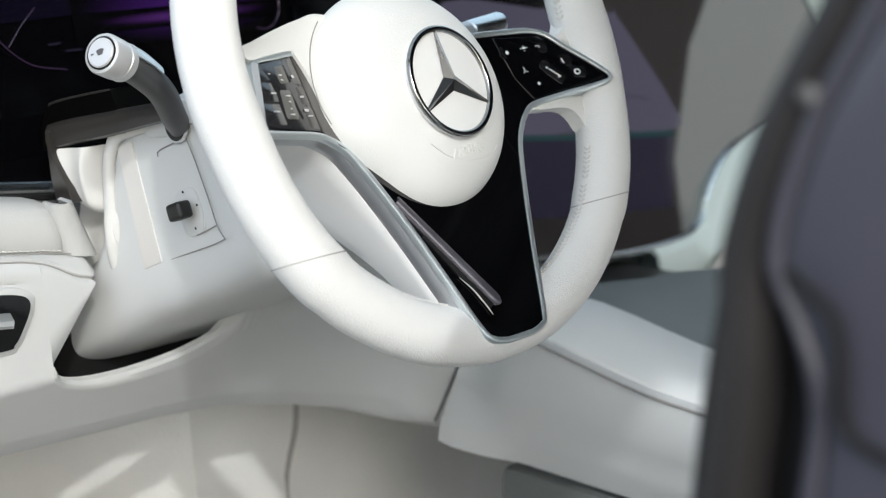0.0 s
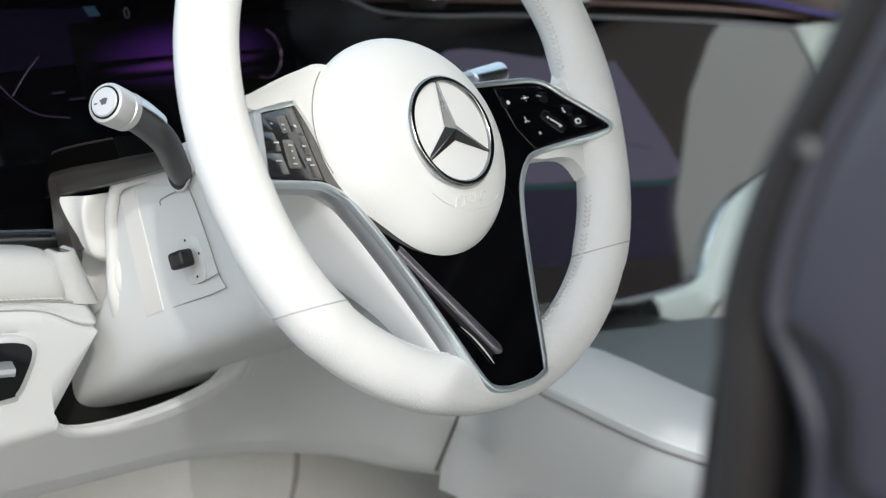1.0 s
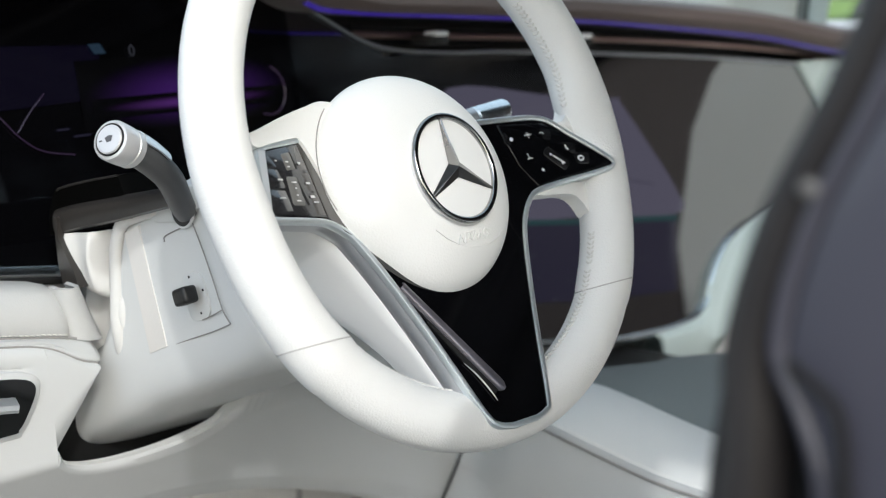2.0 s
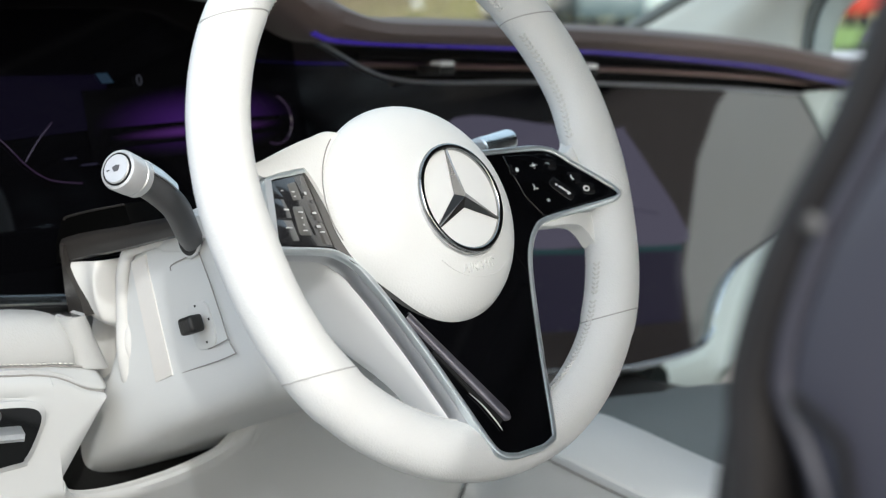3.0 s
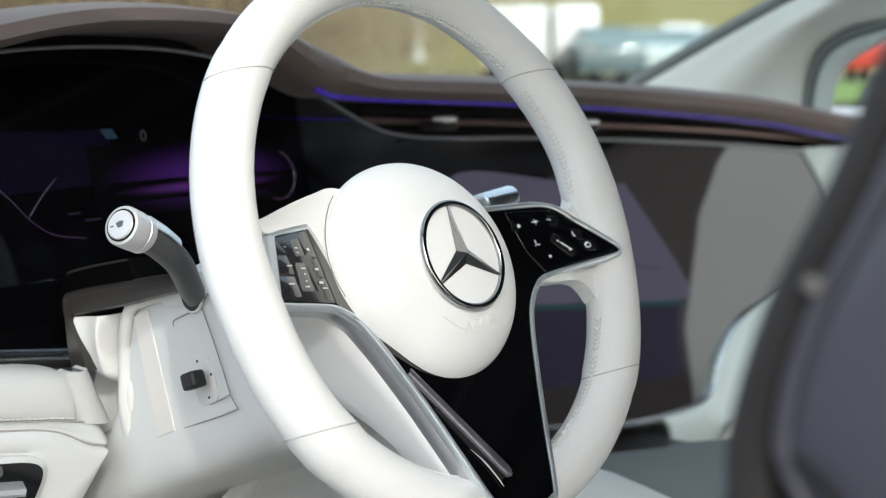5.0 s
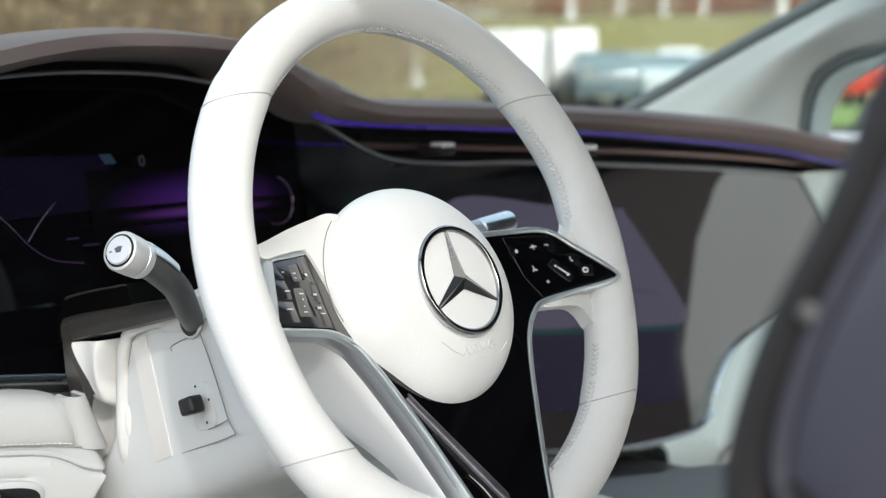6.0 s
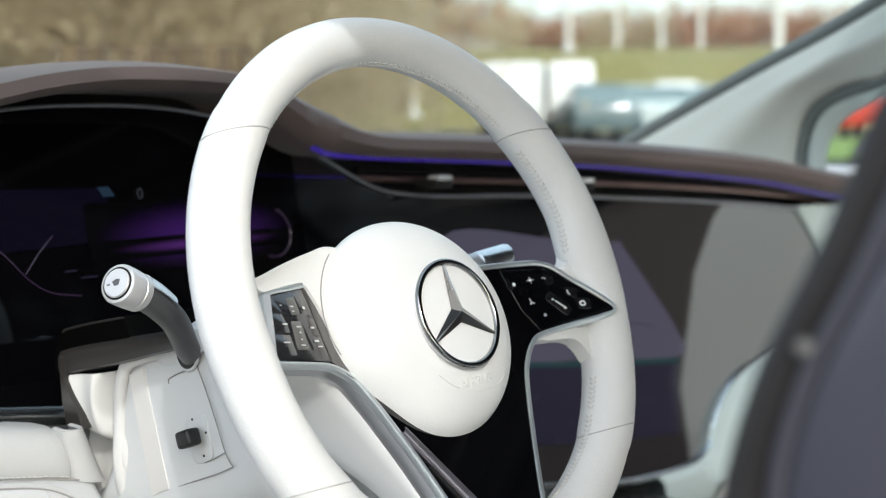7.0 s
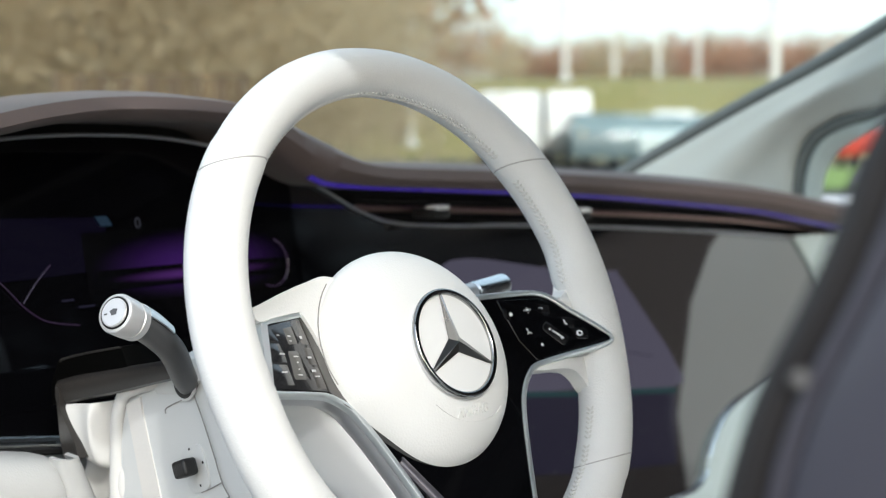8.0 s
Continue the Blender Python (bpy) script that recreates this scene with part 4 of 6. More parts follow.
def display_end():
    """Pale trim that closes the display towards the passenger's door, with a small round vent."""
    end = thing("dashboard_end", "pale blue-grey dashboard end trim with a round silver vent", "trim panel")
    rows = []
    for z in np.linspace(0.790, 0.940, 16):
        x0 = 0.6406 + 0.60 * (0.9382 - z)
        rows.append([(x, glass_y(x, z) - lift, z) for x, lift in ((x0, 0.0), (x0 + 0.001, 0.004), (x0 + 0.006, 0.006), (x0 + 0.03, 0.009), (0.75, 0.014))])
    part("trim", sheet(rows[::-1], 0.003), PASSENGER_TRIM, end, "pale blue-grey trim")
    c = Vector((0.6960, glass_y(0.696, 0.904) - 0.010, 0.904))
    axis = Vector((-0.35, -1.0, 0.1)).normalized()
    a = axis.orthogonal().normalized()
    b = axis.cross(a)
    bm = bmesh.new()
    tube(bm, [tuple(c + (a * math.cos(f) + b * math.sin(f)) * 0.016) for f in np.linspace(0, 2 * math.pi, 32, endpoint=False)], 0.0028, 8, closed=True)
    part("vent_ring", bm, TRIM, end, "round silver vent ring")
    bm = bmesh.new()
    lathe(bm, [(0.0155, -0.006), (0.0155, 0.000), (0.004, 0.0015), (0.001, 0.0015)], c, axis, 28)
    part("vent_core", bm, BLACK, end, "black vent core")


display_end()


def on_glass(x, z, lift=0.001):
    return (x, glass_y(x, z) - lift, z)


def lit(name, outline, material, parent, lift=0.0012, label=""):
    """A lit field of the display: a thin plate on the glass."""
    q = np.array(outline, float)
    mid = q.mean(0)
    bm = bmesh.new()
    rows = [[on_glass(*(mid + (p - mid) * k), lift) for p in q] for k in (1.0, 0.66, 0.33, 0.02)]
    loft(bm, rows, closed_u=True)
    return part(name, bm, material, parent, label)



def display_graphics():
    line = lamp_mat("violet_line", (0.36, 0.20, 0.44), 0.05)
    pale = lamp_mat("pale_figures", (0.6, 0.6, 0.75), 0.028)
    cyan = lamp_mat("cyan_field", (0.18, 0.34, 0.55), 0.042)
    mapc = lamp_mat("lavender_map", (0.50, 0.45, 0.64), 0.075)
    mapd = lamp_mat("dim_map", (0.26, 0.23, 0.44), 0.030)
    teal = lamp_mat("teal_line", (0.12, 0.34, 0.36), 0.06)
    grid = DISPLAY
    # driver's field: violet horizon band in steps, dim blue sheet, map lines, speed figure
    violet = lamp_mat("violet_glow", (0.17, 0.04, 0.42), 0.11, (-0.275, 0.962, 0.115, 0.030))
    lit("violet_glow", [(-0.39, 0.992), (-0.275, 0.992), (-0.16, 0.990), (-0.16, 0.935), (-0.275, 0.935), (-0.39, 0.935)], violet, grid, 0.0014)
    horizon = lamp_mat("violet_horizon", (0.24, 0.06, 0.44), 0.15, (-0.275, 0.954, 0.10, 0.006))
    lit("violet_horizon", [(-0.38, 0.962), (-0.275, 0.962), (-0.17, 0.960), (-0.17, 0.946), (-0.275, 0.946), (-0.38, 0.946)], horizon, grid, 0.0018)
    navy = lamp_mat("navy_field", (0.05, 0.03, 0.16), 0.018)
    lit("navy_field", [(-0.56, 1.010), (-0.362, 1.003), (-0.372, 0.962), (-0.56, 0.958)], navy, grid, 0.0010)
    lit("cyan_tile", [(-0.375, 1.0045), (-0.363, 1.0045), (-0.358, 0.9965), (-0.370, 0.9965)], cyan, grid, 0.003)
    for pts in ([(-0.50, 0.985), (-0.47, 0.958), (-0.453, 0.940), (-0.434, 0.928), (-0.405, 0.9225)], [(-0.454, 0.943), (-0.440, 0.957), (-0.424, 0.970)]):
        bm = bmesh.new()
        tube(bm, [on_glass(x, z, 0.0028) for x, z in curve(pts, 24)], 0.0005, 5)
        part("map_line", bm, line, grid)
    bm = bmesh.new()
    tube(bm, [on_glass(-0.191 + 0.021 * math.cos(a), 0.957 + 0.021 * math.sin(a), 0.0028) for a in np.linspace(-2.0, 1.2, 24)], 0.0006, 5)
    part("dial_arc", bm, line, grid)
    m = Matrix.Translation(on_glass(-0.332, 0.997, 0.0028)) @ Matrix.Rotation(radians(90 - 12), 4, "X")
    part("speed_figure", letters("0", 0.013, 0.0001, m), pale, grid, "the figure 0")
    for x, z, w in ((-0.412, 0.942, 0.012), (-0.395, 0.936, 0.016), (-0.372, 0.938, 0.008)):
        lit("print_bar", [(x - w / 2, z + 0.0008), (x + w / 2, z + 0.0008), (x + w / 2, z - 0.0008), (x - w / 2, z - 0.0008)], mapd, grid, 0.0028)
    # centre field: pale map above, dim menu below
    lit("map_field", curve([(0.030, 0.938), (0.20, 0.926), (0.300, 0.9165), (0.306, 0.914), (0.345, 0.862), (0.378, 0.812), (0.374, 0.7835), (0.20, 0.799), (0.030, 0.818)], 60, closed=True), mapc, grid, 0.001)
    lit("menu_field", [(0.030, 0.816), (0.20, 0.797), (0.373, 0.7815), (0.352, 0.700), (0.20, 0.712), (0.03, 0.735)], mapd, grid, 0.001)
    lit("teal_band", [(0.030, 0.8165), (0.20, 0.7975), (0.373, 0.7825), (0.372, 0.776), (0.20, 0.792), (0.03, 0.811)], teal, grid, 0.0022)
    rnd = random.Random(3)
    for k in range(16):
        x, z = 0.06 + 0.30 * rnd.random(), 0.72 + 0.05 * rnd.random()
        r = 0.0012 + 0.001 * rnd.random()
        lit("menu_sign", [(x + r * math.cos(a), z + r * math.sin(a)) for a in np.linspace(0, 2 * math.pi, 8, endpoint=False)], pale, grid, 0.0022)
    for pts in ([(0.10, 0.90), (0.17, 0.885), (0.22, 0.90), (0.29, 0.87)], [(0.20, 0.925), (0.22, 0.88), (0.26, 0.84), (0.34, 0.82)], [(0.06, 0.84), (0.16, 0.845), (0.25, 0.83)]):
        bm = bmesh.new()
        tube(bm, [on_glass(x, z, 0.0022) for x, z in curve(pts, 20)], 0.0005, 5)
        part("map_road", bm, mapd, grid)


display_graphics()

# ---- lower dashboard ----
KNEE_LOW = [(-0.80, 0.705), (-0.65, 0.698), (-0.568, 0.693), (-0.478, 0.688), (-0.418, 0.684), (-0.359, 0.675), (-0.301, 0.660), (-0.233, 0.638), (-0.179, 0.617), (-0.137, 0.601), (-0.08, 0.580)]
SLOT = [(-0.5235, 0.7430), (-0.515, 0.7335), (-0.498, 0.7265), (-0.475, 0.7225), (-0.446, 0.7215), (-0.415, 0.7240), (-0.388, 0.7310), (-0.362, 0.7440)]

GROOVE = [(-0.82, 0.859), (-0.70, 0.841), (-0.5548, 0.8188), (-0.5371, 0.8161), (-0.5205, 0.8119), (-0.5097, 0.8072), (-0.4989, 0.8008), (-0.4890, 0.7964), (-0.4750, 0.7928), (-0.464, 0.790)]
ROLL_SEAM = [(-0.82, 0.866), (-0.5481, 0.8214), (-0.5208, 0.8174), (-0.4966, 0.8129), (-0.4892, 0.8111), (-0.4728, 0.8068), (-0.4600, 0.8020)]


def lower_dash():
    left, right = [], []
    for x in list(np.linspace(-0.80, -0.52351, 60)) + list(np.linspace(-0.5235, -0.085, 60)):
        lo = along(KNEE_LOW, x)
        if x < -0.5235:
            hi = along(GROOVE, x)
        elif x < -0.362:
            hi = along(SLOT, x)
        else:
            hi = min(0.80, 0.741 + 1.2 * (x + 0.362))
        # towards the console the panel comes forward to meet its side
        meet = 1 - smooth((x + 0.34) / 0.19)
        dent = 0.0040 * smooth((-0.527 - x) / 0.035)
        mid = hi - 0.0145
        slope = lambda z: 0.2025 + 0.10 * max(0, z - 0.735) + 0.75 * meet * max(0, 0.735 - z) + dent * math.exp(-((z - mid) / 0.0028) ** 2)
        s = 0.75 * meet * max(0, 0.735 - lo) / 0.68
        x0, lo = x, lo - 0.43 * s
        shift = (0.60 + 1.1 * (x + 0.57)) * s
        x += shift
        row = [(x, 0.238 + s, lo - 0.006), (x, 0.216 + s, lo - 0.003), (x, 0.205 + s, lo + 0.001), (x, 0.201 + s, lo + 0.007)]
        row += [(x0 + shift * max(0.0, 0.735 - z) / (0.735 - lo), slope(z), z) for z in np.linspace(lo + 0.014, hi - 0.008, 56)]
        x = x0
        row += [(x, slope(hi - 0.004) + 0.0015, hi - 0.003), (x, slope(hi) + 0.0030, hi), (x, slope(hi) + 0.0045, hi - 0.012)]
        (left if x < -0.523505 else right).append(row)
    bm = sheet(right, 0.004)
    b2 = sheet(left, 0.004)
    me = bpy.data.meshes.new("t")
    b2.to_mesh(me)
    b2.free()
    bm.from_mesh(me)
    bpy.data.meshes.remove(me)
    part("knee_panel", bm, KNEE, DASH, "pale knee panel with a dark gap under the column", angle=70)
    # cheek between the column and the switch panel
    rows = []
    for x in np.linspace(-0.5235, -0.4820, 12):
        lo = 0.742 + (x + 0.5235) / 0.0455 * 0.0515
        hi = along(GROOVE, x) - 0.0005
        at = lambda z: 0.1985 + 0.10 * max(0, z - 0.735)
        rows.append([(x, 0.235, lo - 0.003), (x, at(lo) + 0.008, lo), (x, at(lo) + 0.002, lo + 0.0015)] + [(x, at(z), z) for z in np.linspace(lo + 0.003, max(lo + 0.0035, hi - 0.004), 4)] + [(x, at(hi) + 0.0015, hi), (x, at(hi) + 0.02, hi + 0.001)])
    part("side_cheek", sheet([r[::-1] for r in rows], 0.004), KNEE, DASH, angle=70)
    # void-black box put behind the gap as its deep shade
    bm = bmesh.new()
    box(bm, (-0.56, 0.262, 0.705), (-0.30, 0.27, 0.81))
    part("gap_shade_sheet", bm, CAVITY, DASH, "black box standing for the shade deep in the gap")
    # padded roll under the display, with a stitched edge
    # black rod painted as the shade between the display trim and the roll
    bm = bmesh.new()
    tube(bm, [(x, glass_y(x, 0.84) - 0.012, along(SCREEN_LOW, x) - 0.0062) for x in np.linspace(-0.72, -0.440, 24)], 0.0030, 6)
    part("painted_gap_shade", bm, CAVITY, DASH, "black rod standing for the shade under the display")
    rows = []
    for s in np.linspace(0, 1, 48):
        row = []
        for k, (y, z) in enumerate(((0.30, -0.004), (0.262, 0.0005), (0.245, 0.0008), (0.236, -0.0008), (0.229, -0.0045), (0.2245, -0.010), (0.2222, -0.016), (0.2212, -0.0205), (0.2210, -0.026), (0.2222, -0.0310), (0.2245, -0.0338), (0.238, -0.0348))):
            x = -0.80 + s * (0.302 + 0.009 * min(1.0, k / 10))
            top = 0.8462 - 0.173 * (x + 0.4957)
            row.append((x, y + 0.005 * smooth((s - 0.975) / 0.025), top + z))
        rows.append(row)
    roll = part("padded_roll", sheet(rows, 0.004), DASH_LEATHER_SHADED, DASH, "padded white leather roll with stitching", angle=80)
    bm = bmesh.new()
    for x in np.arange(-0.62, -0.496, 0.0043):
        z = along(ROLL_SEAM, x) + 0.0024
        tube(bm, [(x, 0.2213, z), (x + 0.0016, 0.2205, z - 0.0002), (x + 0.0031, 0.2213, z - 0.0008)], 0.00042, 5)
    tagged(part("stitching", bm, THREAD, roll, "fine white stitching"), kind="stuff")
    # wedge that closes the roll beside the column
    rows = []
    for k in np.linspace(0, 1, 16):
        a = Vector((-0.4978 + 0.0090 * k, 0.2255, 0.8480 - 0.0372 * k))
        b = Vector((-0.4845 + 0.0180 * k, 0.2275, 0.8462 - 0.0410 * k))
        bulge = 0.0035
        rows.append([tuple(a + Vector((0.002, 0.012, 0)))] + [tuple(a + (b - a) * q + Vector((0, -bulge * math.sin(math.pi * q), 0))) for q in (0.0, 0.08, 0.22, 0.4, 0.6, 0.78, 0.92, 1.0)] + [tuple(b + Vector((0.002, 0.016, 0)))])
    part("roll_end", sheet(rows, 0.003), DASH_LEATHER_SHADED, DASH, "white leather end piece", angle=80)
    # rounded moulding between roll and face, wider towards the column, crease shade painted along it
    rows = []
    for x in np.linspace(-0.80, -0.4655, 70):
        z0, z1 = along(ROLL_SEAM, x), along(GROOVE, x) + 0.0006
        back = 0.018 * smooth((x + 0.480) / 0.016)
        rows.append([(x, 0.242 + back, z0 + 0.001), (x, 0.2245 + back, z0 + 0.0002)] + [(x, y + back, z0 + (z1 - z0) * q) for y, q in ((0.2208, 0.12), (0.2180, 0.28), (0.2150, 0.48), (0.2122, 0.68), (0.2106, 0.84), (0.2108, 0.94))] + [(x, 0.2130 + back, z1), (x, 0.226 + back, z1 - 0.0003)])
    part("moulding", sheet(rows, 0.003), KNEE, DASH, "white moulding under the roll", angle=80)
    # dark rods stand for the shade in the groove and the roll's crease
    bm = bmesh.new()
    tube(bm, [(x, 0.2112 + 0.018 * smooth((x + 0.480) / 0.016), along(GROOVE, x) + 0.0002) for x in np.linspace(-0.80, -0.480, 60)], 0.0009, 6)
    tube(bm, [(x, 0.2222, along(ROLL_SEAM, x) + 0.0004) for x in np.linspace(-0.80, -0.4885, 50)], 0.0007, 6)
    part("crease_shade", bm, SEAM, DASH, "fine dark lines painted as the shade in the creases")


lower_dash()


def light_switches():
    sw = thing("light_switch_panel", "black light switch panel with a chrome lever in the white dash", "switch panel")
    out = curve([(-0.640, 0.8110), (-0.571, 0.8020), (-0.549, 0.7985), (-0.5395, 0.7940), (-0.5385, 0.7865), (-0.5455, 0.7730), (-0.5520, 0.7650), (-0.5620, 0.7625), (-0.640, 0.7660)], 54, closed=True)
    fn = lambda u, v, w: (u, 0.2030 - w, v)
    part("bezel", plate([(-0.585 + (u + 0.585) * 1.10, 0.782 + (v - 0.782) * 1.20) for u, v in out], 0.0030, 0.006, 0.0015, fn), KNEE, sw, "white bezel", angle=70)
    part("panel", plate(out, 0.0045, 0.004, 0.0008, fn), PIANO, sw, "black switch panel")
    bm = bmesh.new()
    loft(bm, [[(x, 0.1995, 0.7880 + k), (x - 0.006, 0.1850, 0.7862 + k), (x - 0.008, 0.1835, 0.7835 + k), (x - 0.007, 0.1850, 0.7812 + k), (x, 0.1995, 0.7800 + k)] for x, k in ((-0.612, 0.008), (-0.610, 0.0075), (-0.556, 0.0), (-0.5535, -0.0006))], closed_u=True, cap=True)
    bmesh.ops.recalc_face_normals(bm, faces=bm.faces)
    part("lever", bm, SATIN, sw, "bright chrome lever")
    bm = bmesh.new()
    lathe(bm, [(0.0001, 0.0032), (0.004, 0.0032), (0.0046, 0.002), (0.0046, 0.0)], (-0.5735, 0.1990, 0.7975), (0, -1, 0), 20)
    part("knob", bm, GREY_PLASTIC, sw)


light_switches()

# ---- centre console ----
def shoulder_z(y):
    """The height of the seam along the console."""
    return along([(-0.85, 0.645), (-0.30, 0.655), (-0.055, 0.667), (-0.003, 0.672), (0.046, 0.681), (0.10, 0.692)], y)


def tray_x(y):
    """Where the padded tray begins beside the shoulder."""
    return along([(-0.85, -0.034), (0.01, -0.033), (0.06, -0.033), (0.125, -0.030), (0.31, -0.010)], y)


def console():
    con = thing("centre_console", "white centre console with a grey padded tray", "centre console")
    path = curve([(-0.137, 0.2), (-0.132, 0.17), (-0.130, 0.12), (-0.130, 0.0), (-0.132, -0.2), (-0.135, -0.5), (-0.135, -0.8)], 40)
    rows = []
    for x, y in path:
        hi = shoulder_z(y) if y < 0.09 else 0.690 - 0.3 * (y - 0.09)
        lo = along([(-0.85, 0.598), (-0.30, 0.598), (0.0, 0.598), (0.13, 0.600), (0.17, 0.604), (0.20, 0.609), (0.215, 0.611), (0.25, 0.613)], y)
        e = smooth((y - 0.12) / 0.07)
        rows.append([(px + e * 0.69 * (pz - 0.612), y, pz) for px, pz in ((x + 0.06, lo - 0.032), (x + 0.018, lo - 0.022), (x + 0.009, lo - 0.003), (x + 0.0055, lo + 0.006), (x + 0.0035, lo + 0.022), (x + 0.0005, lo + 0.027), (x - 0.002, (lo + hi) / 2 + 0.006), (x - 0.001, hi - 0.006), (x + 0.002, hi - 0.001), (x + 0.008, hi))])
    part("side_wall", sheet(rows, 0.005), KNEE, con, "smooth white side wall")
    rows = []
    for y in np.linspace(0.30, -0.8, 34):
        hi = shoulder_z(y) if y < 0.09 else 0.690 + 0.02 * (y - 0.09)
        xt = tray_x(y)
        k = 0.05 * smooth((y - 0.12) / 0.07)
        rows.append([(-0.128 + k, y, hi - 0.006), (-0.124 + k, y, hi + 0.002), (-0.112 + k, y, hi + 0.006), (-0.06 + xt / 2, y, hi + 0.010), (xt - 0.008, y, hi + 0.010), (xt, y, hi + 0.006), (xt + 0.004, y, hi - 0.012)])
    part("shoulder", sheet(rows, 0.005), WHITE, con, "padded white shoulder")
    rows = []
    for y in np.linspace(0.185, -0.8, 30):
        hi = shoulder_z(y) if y < 0.09 else 0.690 + 0.02 * (y - 0.09)
        xt = tray_x(y)
        rows.append([(px, min(y, 0.150 - 0.39 * max(0.0, px) + 0.0001 * y), pz) for px, pz in ((xt + 0.002, hi - 0.008), (xt + 0.008, hi - 0.001), (xt + 0.03, hi + 0.003), (0.08, hi + 0.005), (0.16, hi + 0.003), (0.20, hi - 0.004))])
    part("tray", sheet(rows, 0.01), GREY_TRAY, con, "grey padded tray")
    bm = bmesh.new()
    box(bm, (0.195, -0.8, 0.40), (0.27, 0.03, 0.665), 0.02)
    part("far_wall", bm, WHITE_SOFT, con)
    # black box in place of the shade that the display throws on the tray
    bm = bmesh.new()
    box(bm, (-0.01, 0.13, 0.59), (0.27, 0.31, 0.652), 0.006)
    part("recess_shade", bm, BLACK, con, "black box painted as the shade under the display")
    bm = bmesh.new()
    box(bm, (-0.118, -0.8, 0.28), (0.19, 0.150, 0.567), 0.012)
    part("lower_bin", bm, MAT, con, "dark lower storage bin")
    bm = bmesh.new()
    tube(bm, [(-0.1095, 0.1945, 0.662), (-0.1225, 0.1945, 0.643), (-0.136, 0.1945, 0.6235), (-0.1495, 0.1945, 0.604)], 0.0016, 6)
    part("joint", bm, GREY_PLASTIC, con, "dark joint line")
    bm = bmesh.new()
    tube(bm, [(-0.1350, y, shoulder_z(y)) for y in np.linspace(0.115, -0.5, 30)], 0.0013, 6)
    part("edge_seam", bm, SEAM, con, "dark seam along the shoulder")


console()

# ---- lower passenger side of the dashboard ----
def passenger_lower():
    rows = []
    for x in np.linspace(0.300, 0.76, 50):
        z = along(SCREEN_LOW, min(x, 0.725)) - 0.004
        y = glass_y(x, z)
        k = smooth((x - 0.36) / 0.08)
        rows.append([(x, y + 0.03, z + 0.002), (x, y - 0.004, z), (x, y - 0.010 - 0.01 * k, z - 0.004), (x + 0.004 * k, y - 0.014 - 0.03 * k, z - 0.02 - 0.01 * k), (x + 0.01 * k, y + 0.0, z - 0.06), (x, y + 0.06, z - 0.11), (x, y + 0.16, z - 0.16)])
    part("passenger_panel", sheet([r[::-1] for r in rows], 0.005), PASSENGER_TRIM, DASH, "pale passenger-side lower panel")


passenger_lower()

